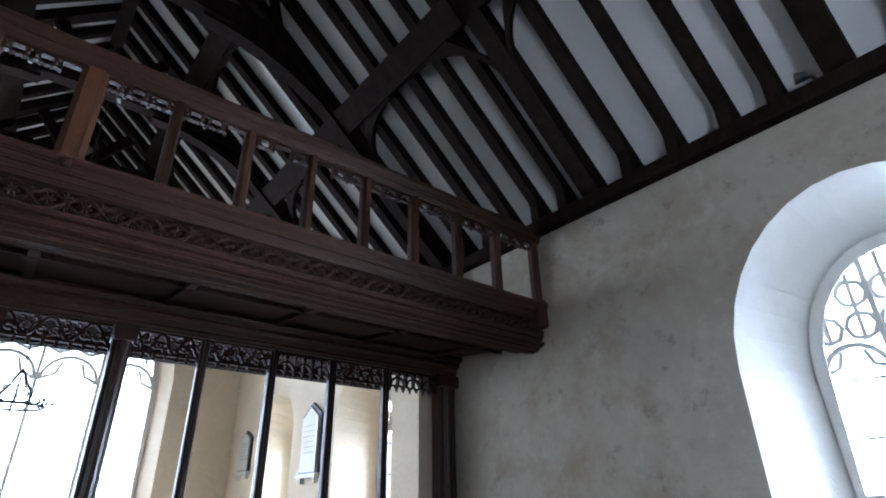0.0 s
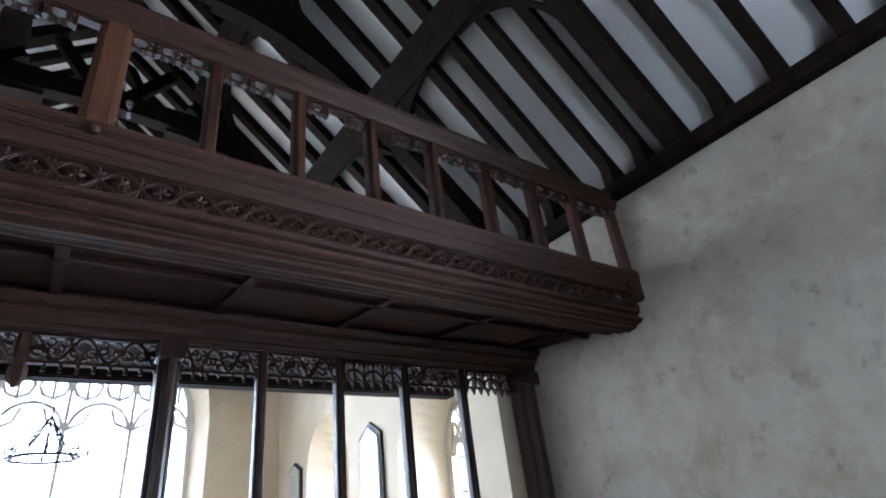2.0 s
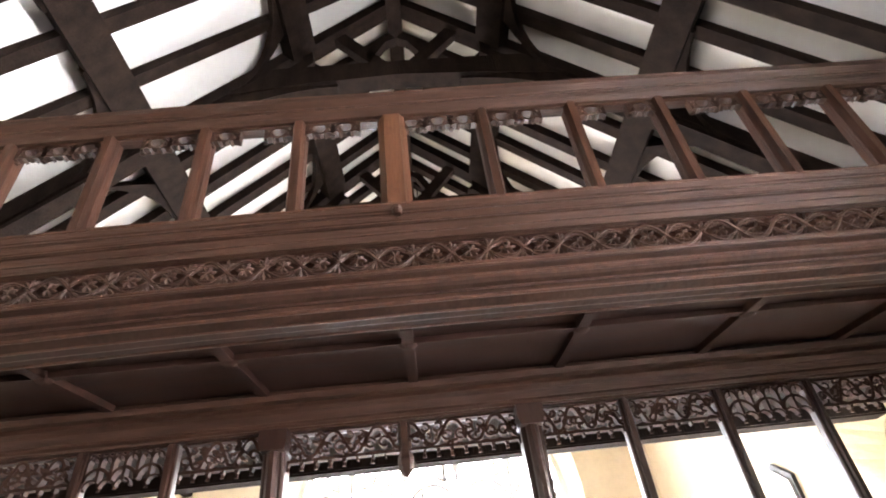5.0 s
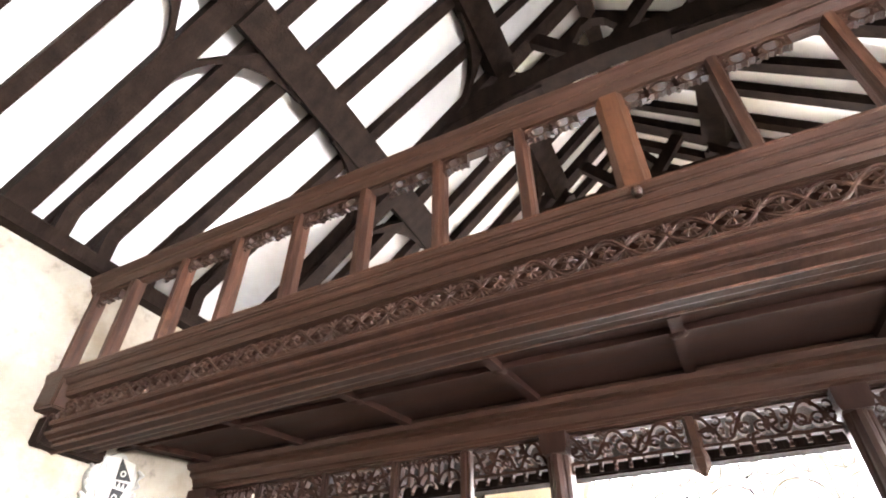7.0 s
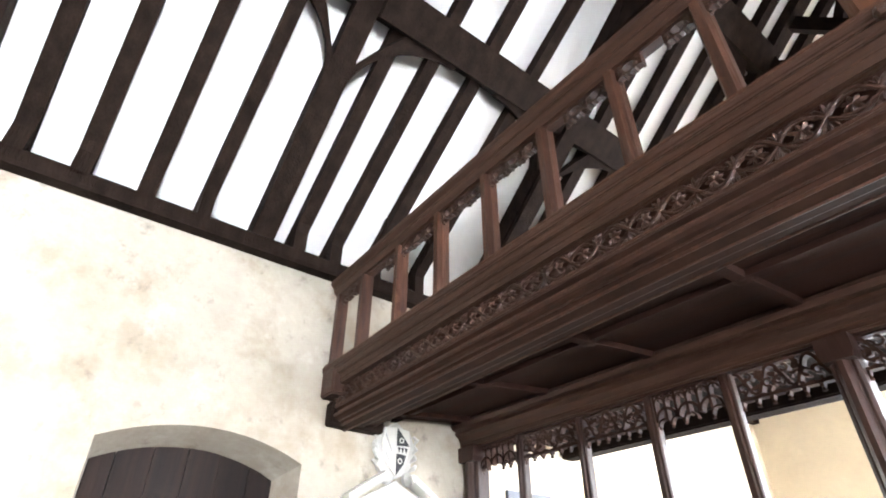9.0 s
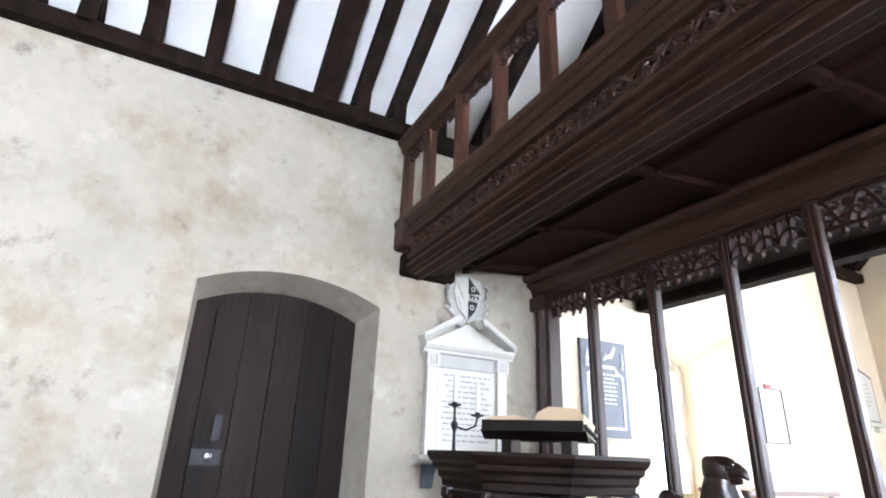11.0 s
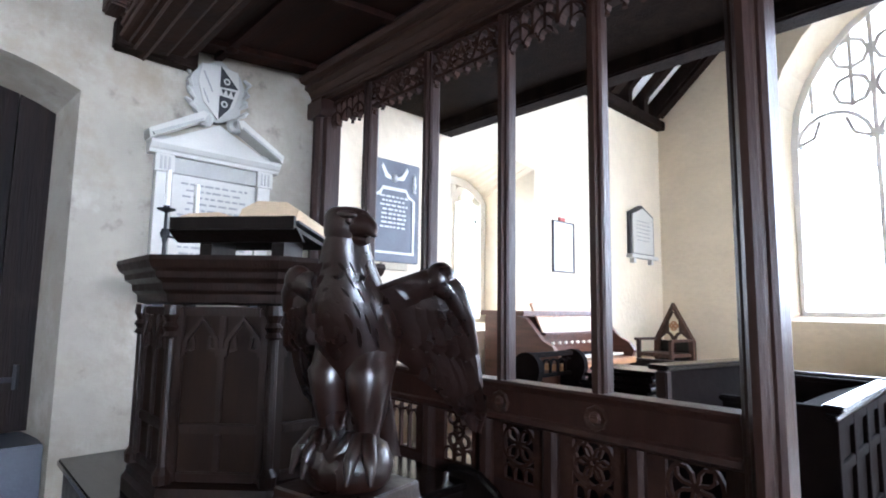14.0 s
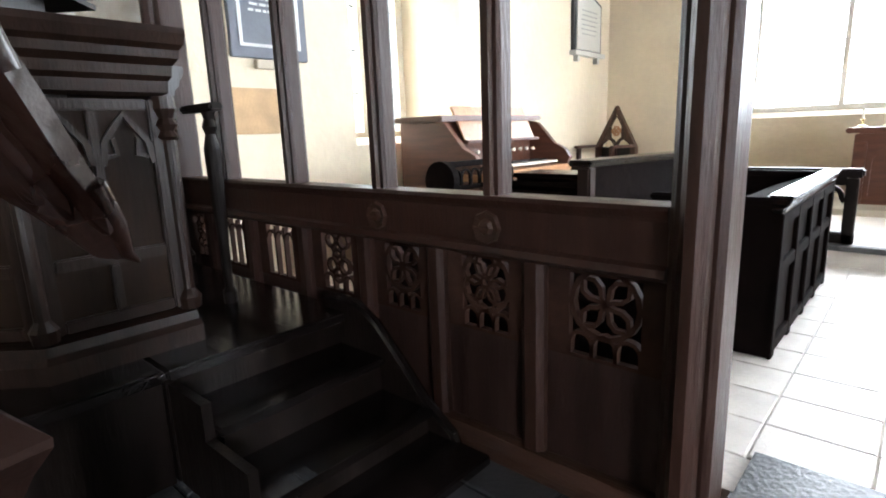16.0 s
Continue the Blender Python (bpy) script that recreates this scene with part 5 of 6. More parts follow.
def eagle():
    bm = bmesh.new()
    # body and neck in one flowing form, legs feathered like breeches
    rows = [(0, 0.04, 0.22, 0.05, 0.05), (0, 0.03, 0.26, 0.082, 0.07), (0, 0.022, 0.31, 0.096, 0.082), (0, 0.016, 0.36, 0.099, 0.088), (0, 0.014, 0.405, 0.09, 0.082), (0, 0.018, 0.445, 0.074, 0.068), (0, 0.022, 0.48, 0.062, 0.058), (0.002, 0.022, 0.515, 0.052, 0.052), (0.006, 0.02, 0.545, 0.044, 0.047)]
    tube_rings(bm, oval_rings(rows, 24))
    # flat-crowned head turned aside, heavy brow, hooked beak
    tube_rings(bm, oval_rings([(0.006, 0.018, 0.525, 0.040, 0.04), (0.008, 0.016, 0.545, 0.050, 0.047), (0.010, 0.014, 0.570, 0.053, 0.047), (0.008, 0.014, 0.592, 0.047, 0.042), (0.004, 0.014, 0.602, 0.032, 0.03)], 18))
    tube(bm, [(0.035, 0.006, 0.562), (0.062, -0.002, 0.560), (0.082, -0.008, 0.552), (0.092, -0.011, 0.536)], [0.032, 0.025, 0.015, 0.004], 12)
    tube(bm, [(0.035, 0.006, 0.538), (0.072, -0.004, 0.530)], [0.022, 0.008], 8)
    for y in (-0.028, 0.040):
        egg(bm, (0.034, y, 0.582), (0.030, 0.012, 0.009), (0, 10, -15), 10, 6)
        egg(bm, (0.042, y, 0.568), (0.010, 0.008, 0.008), (0, 0, 0), 8, 6)
    for s in (-1, 1):
        tube_rings(bm, oval_rings([(s * 0.043, 0.0, 0.10, 0.024, 0.026), (s * 0.043, 0.0, 0.135, 0.026, 0.028), (s * 0.044, 0.0, 0.17, 0.036, 0.038), (s * 0.046, -0.002, 0.22, 0.044, 0.05), (s * 0.047, -0.002, 0.262, 0.049, 0.058), (s * 0.046, 0.004, 0.275, 0.046, 0.054), (s * 0.045, 0.01, 0.31, 0.044, 0.05)], 18))
        for t in (-34, 0, 34):
            d = Vector((math.sin(radians(t + s * 6)), -math.cos(radians(t + s * 6)), 0))
            b = Vector((s * 0.044, -0.006, 0.125))
            tube(bm, [b, b + d * 0.035 + Vector((0, 0, 0.006)), b + d * 0.068 + Vector((0, 0, -0.03)), b + d * 0.08 + Vector((0, 0, -0.07))], [0.016, 0.017, 0.014, 0.004], 9)
        tube(bm, [(s * 0.044, 0.02, 0.115), (s * 0.05, 0.055, 0.10), (s * 0.05, 0.07, 0.06)], [0.015, 0.012, 0.004], 7)
    # shallow overlapping feathers on the upper breast
    for i in range(6):
        z = 0.335 + 0.026 * i
        half = 0.099 - 0.42 * max(0, z - 0.37)
        n = 7
        for j in range(n):
            a = math.pi * (0.04 + 0.92 * (j + 0.5 * (i % 2)) / (n - 0.5))
            egg(bm, ((half - 0.004) * math.cos(a), 0.016 - (half - 0.004) * 0.88 * math.sin(a), z), (0.018, 0.0028, 0.022), (12, 0, math.degrees(a) - 90), 7, 5)
    # wings: a round shoulder, a swept leading edge, and a broad blade with layered feathers
    for s in (-1, 1):
        tube(bm, [(s * 0.06, 0.03, 0.405), (s * 0.11, 0.04, 0.422), (s * 0.155, 0.045, 0.445), (s * 0.185, 0.047, 0.452), (s * 0.212, 0.057, 0.425), (s * 0.232, 0.078, 0.37), (s * 0.240, 0.105, 0.30)], [0.034, 0.034, 0.034, 0.036, 0.027, 0.018, 0.010], 12)
        egg(bm, (s * 0.185, 0.044, 0.455), (0.033, 0.034, 0.038), (0, 0, 0), 14, 10)
        rows = []
        for xi, yi, zi, xo, yo, zo in ((0.06, 0.03, 0.43, 0.175, 0.05, 0.45), (0.065, 0.035, 0.39, 0.218, 0.058, 0.42), (0.07, 0.045, 0.335, 0.238, 0.085, 0.355), (0.08, 0.06, 0.285, 0.246, 0.115, 0.285), (0.12, 0.085, 0.255, 0.243, 0.145, 0.225), (0.155, 0.125, 0.205, 0.232, 0.18, 0.17), (0.198, 0.195, 0.130, 0.210, 0.21, 0.115)):
            n = 10
            row = [(s * (xi + (xo - xi) * k / n), yi + (yo - yi) * k / n - 0.012 + 0.003 * (k % 2) - 0.012 * math.sin(math.pi * k / n), zi + (zo - zi) * k / n) for k in range(n + 1)]
            rows.append(row + [(x, y + 0.022, z) for x, y, z in row[::-1]])
        tube_rings(bm, rows)
        for tier, count in ((0, 5), (1, 6)):
            for k in range(count):
                f = (k + 0.5) / count
                if tier == 0:
                    a = Vector((s * (0.105 + 0.11 * f), 0.022 + 0.028 * f, 0.40 - 0.01 * f))
                    b = Vector((s * (0.115 + 0.13 * f), 0.034 + 0.05 * f, 0.315 - 0.03 * f))
                    w = 0.024
                else:
                    a = Vector((s * (0.095 + 0.135 * f), 0.036 + 0.04 * f, 0.34 - 0.02 * f))
                    b = Vector((s * (0.125 + 0.115 * f), 0.062 + 0.125 * f, 0.252 - 0.11 * f))
                    w = 0.024
                tube_rings(bm, [[(p.x + s * q * c, p.y - 0.004 + d, p.z - abs(c) * 0.004) for c, d in ((-1, 0.003), (0, -0.003), (1, 0.003), (0, 0.012))] for p, q in ((a, 0.010), (a.lerp(b, 0.5), w), (a.lerp(b, 0.85), w * 0.9), (b, 0.004))])
        # curled tip of the longest feather
        tube(bm, [(s * 0.236, 0.165, 0.20), (s * 0.226, 0.19, 0.155), (s * 0.212, 0.21, 0.12), (s * 0.214, 0.222, 0.108)], [0.012, 0.011, 0.007, 0.002], 7)
    # tail behind
    tube_rings(bm, oval_rings([(0, 0.13, 0.06, 0.055, 0.012), (0, 0.11, 0.16, 0.045, 0.016), (0, 0.07, 0.26, 0.04, 0.03)], 12))
    # the bird leans forward from the breast up
    for v in bm.verts:
        if abs(v.co.x) < 0.108 and v.co.z > 0.33:
            f = min(1.0, (v.co.z - 0.33) / 0.2)
            v.co.y -= 0.06 * f * f * (3 - 2 * f)
    return bm


bird = smooth(part("eagle", eagle(), EAGLE_OAK, lectern, "glossy dark brown carved eagle"), 60)
bird.location.z, bird.scale = EZ, (0.96, 0.96, 0.96)
orb = part("perch", tube_rings(bmesh.new(), oval_rings([(0, 0, EZ + 0.025, 0.07, 0.062), (0, 0, EZ + 0.04, 0.086, 0.078), (0, 0, EZ + 0.07, 0.092, 0.084), (0, 0, EZ + 0.10, 0.082, 0.075), (0, 0, EZ + 0.12, 0.055, 0.05)], 22)), EAGLE_OAK, lectern)
smooth(orb, 60)


def square_stack(prof):
    return tube_rings(bmesh.new(), [[(x * k, y * k, z) for x, y in ((-1, -1), (1, -1), (1, 1), (-1, 1))] for k, z in prof])


CAP_TURN = pose(0, 0, 0, 0, 0, -12)
part("cap_plate", square_stack([(0.098, EZ + 0.030), (0.101, EZ + 0.026), (0.101, EZ + 0.014), (0.104, EZ - 0.002), (0.110, EZ - 0.014), (0.120, EZ - 0.021), (0.123, EZ - 0.026), (0.146, EZ - 0.052), (0.146, EZ - 0.062), (0.130, EZ - 0.09), (0.118, EZ - 0.12), (0.11, EZ - 0.13)]), EAGLE_OAK, lectern, "polished stepped oak cap").matrix_basis = CAP_TURN
part("shaft", tube_rings(bmesh.new(), [[(x * k, y * k, z) for x, y in octagon(1.0)] for k, z in ((0.125, EZ - 0.125), (0.115, EZ - 0.20), (0.105, EZ - 0.24), (0.105, 0.28), (0.13, 0.24), (0.15, 0.20), (0.16, 0.16))]), EAGLE_OAK, lectern)
part("foot", square_stack([(0.25, 0.0), (0.25, 0.09), (0.23, 0.11), (0.18, 0.13), (0.16, 0.165)]), EAGLE_OAK, lectern).matrix_basis = CAP_TURN
part("brass_plate", prism(bmesh.new(), [(-0.1265, EZ - 0.029), (-0.1425, EZ - 0.047), (-0.1455, EZ - 0.044), (-0.1295, EZ - 0.026)], "x", -0.05, 0.05), BRASS, lectern, "small pale brass plate").matrix_basis = CAP_TURN

# ---- box pew by the door ----
pew = empty("box_pew", "dark blue-black oak box pew with panelled side", "pew")
part("side", B(-2.55, -2.51, 3.2, 6.95, 0.0, 0.86), OAK_DARK, pew)
part("side_rail", B(-2.575, -2.485, 3.2, 6.98, 0.855, 0.90, bevel=0.012), OAK_DARK, pew)
part("front", B(-2.51, -1.75, 6.91, 6.95, 0.0, 0.80), OAK_DARK, pew)
part("front_rail", B(-2.50, -1.72, 6.885, 6.975, 0.80, 0.845, bevel=0.012), OAK_DARK, pew)
for y in (3.8, 4.6, 5.4, 6.2):
    part("side_panel", B(-2.51, -2.498, y, y + 0.55, 0.18, 0.72, bevel=0.005), OAK_DARK, pew)
part("seat", B(-2.51, -1.80, 6.45, 6.85, 0.42, 0.46), OAK_DARK, pew)
part("seat_support", B(-2.50, -1.82, 6.80, 6.84, 0.0, 0.42), OAK_DARK, pew)

# ---- chancel furniture ----
def stall_desk(name, label, x0, x1, y0, y1, top, m=None):
    """A choir desk along y, panelled towards +x, with moulded sloping book board and solid ends."""
    ob = empty(name, label, "choir stall")
    z0 = CH
    for y in (y0, y1 - 0.045):
        part("end_panel", B(x0, x1, y, y + 0.045, z0, top - 0.04, bevel=0.006), STALL_OAK, ob)
        part("end_capping", B(x0 - 0.015, x1 + 0.02, y - 0.012, y + 0.057, top - 0.045, top - 0.012, bevel=0.008), STALL_OAK, ob)
    part("front_board", B(x1 - 0.035, x1 - 0.015, y0 + 0.045, y1 - 0.045, z0, top - 0.05), STALL_OAK, ob)
    part("book_board", prism(bmesh.new(), [(x1 - 0.30, top - 0.10), (x1 - 0.29, top - 0.125), (x1 - 0.01, top - 0.02), (x1 - 0.02, top)], "y", y0 + 0.02, y1 - 0.02), STALL_OAK, ob)
    for dz in (0.0, 0.03, 0.055):
        part("top_moulding", B(x1 - 0.06 + dz * 0.3, x1 + 0.035 - dz * 0.5, y0 - 0.01, y1 + 0.01, top - 0.02 - dz, top - dz, bevel=0.007), POLISHED_BLACK, ob)
    n = max(2, round((y1 - y0) / 0.36))
    for k in range(n + 1):
        y = y0 + 0.02 + (y1 - y0 - 0.04) * k / n
        part("front_stile", B(x1 - 0.016, x1 + 0.006, y - 0.03, y + 0.03, z0, top - 0.075, bevel=0.004), STALL_OAK, ob)
    for z in (z0 + 0.02, z0 + (top - z0) * 0.52, top - 0.13):
        part("front_rail", B(x1 - 0.016, x1 + 0.004, y0 + 0.02, y1 - 0.02, z, z + 0.055, bevel=0.004), STALL_OAK, ob)
    return ob


stall_desk("choir_stall", "black oak choir desk with panelled front beside the aisle", -1.42, -0.90, 10.55, 12.0, 0.80)
# taller partition behind the desk, with a polished level capping
ret = empty("stall_partition", "tall dark oak stall partition with polished level capping", "choir stall", pose(-1.60, 10.20, 0, 0, 0, -12))
part("panel", B(-0.02, 0.02, 0.03, 0.84, CH, 0.925), STALL_OAK, ret)
part("capping", B(-0.085, 0.05, -0.01, 0.88, 0.925, 0.955, bevel=0.01), POLISHED_BLACK, ret)
for y in (0.0, 0.82):
    part("end_post", B(-0.035, 0.035, y, y + 0.05, CH, 0.925, bevel=0.008), DADO_OAK, ret)
part("seat", B(-0.32, -0.02, 0.06, 0.80, 0.50, 0.54, bevel=0.006), STALL_OAK, ret)
part("seat_front", B(-0.31, -0.28, 0.08, 0.78, CH, 0.50), STALL_OAK, ret)
low = empty("choir_stall", "low oak stall with stepped shining ledges", "choir stall")
part("body", B(-2.58, -2.02, 10.90, 11.30, CH, 0.64), STALL_OAK, low)
for z, d in ((0.675, 0.0), (0.725, 0.05), (0.775, 0.10), (0.82, 0.15)):
    part("ledge", B(-2.58 + d * 0.4, -1.98 - d * 0.2, 10.84 + d, 11.33, z - 0.03, z, bevel=0.008), POLISHED_BLACK, low)
    if d:
        part("ledge_riser", B(-2.56 + d * 0.4, -2.02 - d * 0.2, 10.87 + d, 11.31, z - 0.052, z - 0.028), STALL_OAK, low)


# added bench that blocks chancel light behind all but the leftmost pierced panels
pewb = empty("panel_shading_bench", "low black oak bench added behind the screen to darken its pierced panels", "bench")
part("back", B(-2.42, -1.00, 9.60, 9.635, CH, 0.70, bevel=0.006), STALL_OAK, pewb)
part("seat", B(-2.40, -1.02, 9.635, 9.90, 0.48, 0.515, bevel=0.006), STALL_OAK, pewb)
for x in (-2.42, -1.045):
    part("bench_end", B(x, x + 0.045, 9.637, 9.92, CH, 0.66, bevel=0.008), STALL_OAK, pewb)


def scroll_end(x, y):
    """A bench end with a rounded scroll head, facing along y."""
    pts = [(-0.17, 0.0), (0.17, 0.0), (0.15, 0.42), (0.13, 0.55)] + arc(0.04, 0.68, 0.13, -20, 200, 14) + [(-0.15, 0.58), (-0.16, 0.4)]
    return prism(bmesh.new(), [(x + a, CH + b) for a, b in pts], "y", y - 0.028, y + 0.028)


bench = empty("organ_bench", "dark oak bench with round scroll ends and pierced back rail", "bench")
for y in (10.72, 11.34):
    part("scroll_end", scroll_end(-2.93, y), STALL_OAK, bench)
part("seat", B(-3.08, -2.80, 10.73, 11.33, 0.53, 0.57, bevel=0.008), STALL_OAK, bench)
part("top_rail", B(-2.93, -2.87, 10.73, 11.33, 0.86, 0.90, bevel=0.008), STALL_OAK, bench)
part("low_rail", B(-2.92, -2.88, 10.73, 11.33, 0.70, 0.73, bevel=0.006), STALL_OAK, bench)
for k in range(6):
    y = 10.77 + k * 0.104
    bm = strip(bmesh.new(), [(y - 0.048, 0.73), (y - 0.048, 0.79)] + arc(y, 0.79, 0.048, 180, 0, 6) + [(y + 0.048, 0.73)], 0.014, "x", -2.91, -2.89)
    part("pierced_arch", bm, STALL_OAK, bench)

organ = empty("harmonium", "brown oak harmonium with varnished music desk and keyboard", "organ", Matrix.Translation((-3.28, 11.9, CH)))
RED_OAK = material("reddish_oak", (0.105, 0.038, 0.021), 0.35, vary=0.3, scale=5, grain=(0.6, 5, 5), bump=0.15, coat=0.25)
IVORY = material("ivory_keys", (0.75, 0.70, 0.58), 0.35, vary=0.05)
part("back_case", B(-0.52, -0.10, -0.68, 0.68, 0.0, 1.08, bevel=0.01), RED_OAK, organ)
part("lid", B(-0.55, -0.02, -0.72, 0.72, 1.08, 1.125, bevel=0.012), RED_OAK, organ)
part("lower_case", B(-0.12, 0.28, -0.64, 0.64, 0.0, 0.62, bevel=0.008), RED_OAK, organ)
part("key_slip", B(-0.12, 0.34, -0.66, 0.66, 0.62, 0.68, bevel=0.01), PINE, organ)
for s in (-1, 1):
    q = [(-0.12, 0.68), (0.30, 0.68), (0.33, 0.74), (0.27, 0.82), (0.16, 0.87), (0.06, 0.98), (-0.02, 1.06), (-0.12, 1.08)]
    part("cheek", prism(bmesh.new(), q, "y", s * 0.66 - 0.025, s * 0.66 + 0.025), RED_OAK, organ)
part("music_desk", prism(bmesh.new(), [(0.02, 0.93), (0.04, 0.92), (-0.10, 1.20), (-0.12, 1.19)], "y", -0.50, 0.50), PINE, organ, "orange varnished music desk")
part("desk_ledge", B(0.0, 0.08, -0.52, 0.52, 0.905, 0.93, bevel=0.006), RED_OAK, organ)
part("keys", B(0.06, 0.25, -0.56, 0.56, 0.70, 0.72), IVORY, organ, "ivory white keys")
for k in range(24):
    if k % 7 not in (2, 6):
        part("black_key", B(0.06, 0.17, -0.54 + k * 0.046, -0.52 + k * 0.046, 0.72, 0.735), BLACK, organ)
for k in range(10):
    part("stop_knob", lathe(bmesh.new(), [(0, 0.03), (0.014, 0.028), (0.016, 0.02), (0.008, 0.014), (0.008, 0)], 10), IVORY, organ).matrix_basis = pose(0.03, -0.46 + k * 0.102, 0.83, 0, 90, 0)
cross = empty("small_cross", "small pale metal cross on the harmonium", "cross", pose(-3.6, 11.95, CH + 1.125))
part("foot", lathe(bmesh.new(), [(0.04, 0), (0.04, 0.01), (0.015, 0.03), (0.0, 0.032)], 12), CHROME, cross)
part("upright", B(-0.008, 0.008, -0.008, 0.008, 0.03, 0.26), CHROME, cross)
part("arm", B(-0.006, 0.006, -0.06, 0.06, 0.165, 0.181), CHROME, cross)

chair = empty("sanctuary_chair", "dark oak bishop's chair with tall pointed back and pierced quatrefoil", "chair", pose(-3.50, 14.72, 0.24, 0, 0, -12))
bm = bmesh.new()
strip(bm, [(-0.27, 0.0), (-0.27, 0.60), (0.0, 1.08), (0.27, 0.60), (0.27, 0.0)], 0.065, "y", -0.03, 0.03)
part("back_frame", bm, OAK_Z, chair)
bm = bmesh.new()
for s in (-1, 1):
    strip(bm, [(s * 0.24, 0.45), (s * 0.23, 0.58)] + [(s * (0.12 + 0.115 * math.cos(radians(a))), 0.58 + 0.13 * math.sin(radians(a))) for a in range(10, 171, 20)] + [(s * 0.005, 0.45)], 0.03, "y", -0.02, 0.02)
prism(bm, [(-0.22, 0.62), (-0.08, 0.72), (-0.08, 0.86), (0.0, 0.99), (-0.03, 0.99)], "y", -0.012, 0.012)
prism(bm, [(0.22, 0.62), (0.08, 0.72), (0.08, 0.86), (0.0, 0.99), (0.03, 0.99)], "y", -0.012, 0.012)
part("back_tracery", bm, OAK_Z, chair)
part("back_board", B(-0.24, 0.24, 0.0, 0.015, 0.1, 0.60), OAK_DARK, chair)
bm = bmesh.new()
for a in range(4):
    strip(bm, arc(0.032 * math.cos(radians(90 * a)), 0.80 + 0.032 * math.sin(radians(90 * a)), 0.028, 0, 360, 10)[:-1], 0.012, "y", -0.02, 0.02, closed=True)
part("quatrefoil", bm, PINE, chair)
part("seat", B(-0.27, 0.27, -0.45, 0.0, 0.40, 0.45, bevel=0.01), OAK_Z, chair)
for s in (-1, 1):
    part("arm", B(s * 0.27 - 0.03, s * 0.27 + 0.03, -0.46, 0.0, 0.60, 0.635, bevel=0.01), OAK_Z, chair)
    part("front_leg", B(s * 0.25 - 0.025, s * 0.25 + 0.025, -0.44, -0.39, 0.0, 0.61, bevel=0.006), OAK_Z, chair)

rail = empty("altar_rail", "dark oak altar rail with pierced trefoil arcade", "altar rail")
ry = 12.62
part("top_bar", B(WN + 0.05, -0.80, ry - 0.05, ry + 0.05, 0.70, 0.76, bevel=0.012), OAK_DARK, rail)
part("bottom_bar", B(WN + 0.05, -0.82, ry - 0.035, ry + 0.035, 0.24, 0.32, bevel=0.01), OAK_DARK, rail)
x = -0.86
k = 0
while x > WN + 0.15:
    part("rail_post", B(x - 0.035, x + 0.035, ry - 0.035, ry + 0.035, 0.24, 0.70, bevel=0.008), OAK_DARK, rail)
    if x - 0.6 > WN:
        for j in range(3):
            cx = x - 0.035 - (j + 0.5) * 0.177
            bm = strip(bmesh.new(), [(cx - 0.088, 0.53)] + arc(cx, 0.56, 0.07, 180, 0, 8) + [(cx + 0.088, 0.53)], 0.03, "y", ry - 0.02, ry + 0.02)
            box(bm, cx - 0.089, cx + 0.089, ry - 0.02, ry + 0.02, 0.645, 0.70)
            part("pierced_arch", bm, OAK_DARK, rail)
    x -= 0.60
rail2 = empty("altar_rail", "dark oak altar rail with pierced trefoil arcade", "altar rail")
part("top_bar", B(0.85, WS - 0.05, ry - 0.05, ry + 0.05, 0.70, 0.76, bevel=0.012), OAK_DARK, rail2)
part("bottom_bar", B(0.85, WS - 0.05, ry - 0.035, ry + 0.035, 0.24, 0.32, bevel=0.01), OAK_DARK, rail2)
for k in range(6):
    x = 0.9 + 0.6 * k
    part("rail_post", B(x - 0.035, x + 0.035, ry - 0.035, ry + 0.035, 0.24, 0.70, bevel=0.008), OAK_DARK, rail2)

tagged(part("altar_step", B(-1.9, 1.9, 14.0, WE, 0.23, 0.295, bevel=0.01), STONE), "pale stone footpace under the altar", "step", kind="structure")
altar = empty("altar", "reddish carved oak altar table with panelled front", "altar", Matrix.Translation((0.13, 14.72, 0.295)))
part("top", B(-1.24, 1.24, -0.36, 0.36, 0.66, 0.71, bevel=0.012), RED_OAK, altar)
part("body", B(-1.14, 1.14, -0.28, 0.30, 0.0, 0.66), RED_OAK, altar)
part("frieze", B(-1.17, 1.17, -0.32, -0.28, 0.58, 0.655, bevel=0.008), RED_OAK, altar)
for k in range(4):
    x = -1.12 + 0.7467 * k
    part("stile", B(x - 0.05, x + 0.05, -0.325, -0.28, 0.0, 0.60, bevel=0.012), RED_OAK, altar)
for k in range(3):
    c = -0.747 + 0.747 * k
    bm = bmesh.new()
    for s in (-1, 1):
        strip(bm, [(c + s * 0.16 - 0.13, 0.08), (c + s * 0.16 - 0.13, 0.36)] + arc(c + s * 0.16, 0.38, 0.13, 170, 10, 10) + [(c + s * 0.16 + 0.13, 0.08)], 0.028, "y", -0.305, -0.275)
    part("blind_arches", bm, RED_OAK, altar)
acr = empty("altar_cross", "wooden standing cross on the altar", "cross", pose(-0.53, 14.78, 1.005))
part("foot", B(-0.07, 0.07, -0.05, 0.05, 0.0, 0.03, bevel=0.006), PINE, acr)
part("upright", B(-0.02, 0.02, -0.015, 0.015, 0.03, 0.36, bevel=0.004), PINE, acr)
part("arm", B(-0.10, 0.10, -0.015, 0.015, 0.23, 0.27, bevel=0.004), PINE, acr)
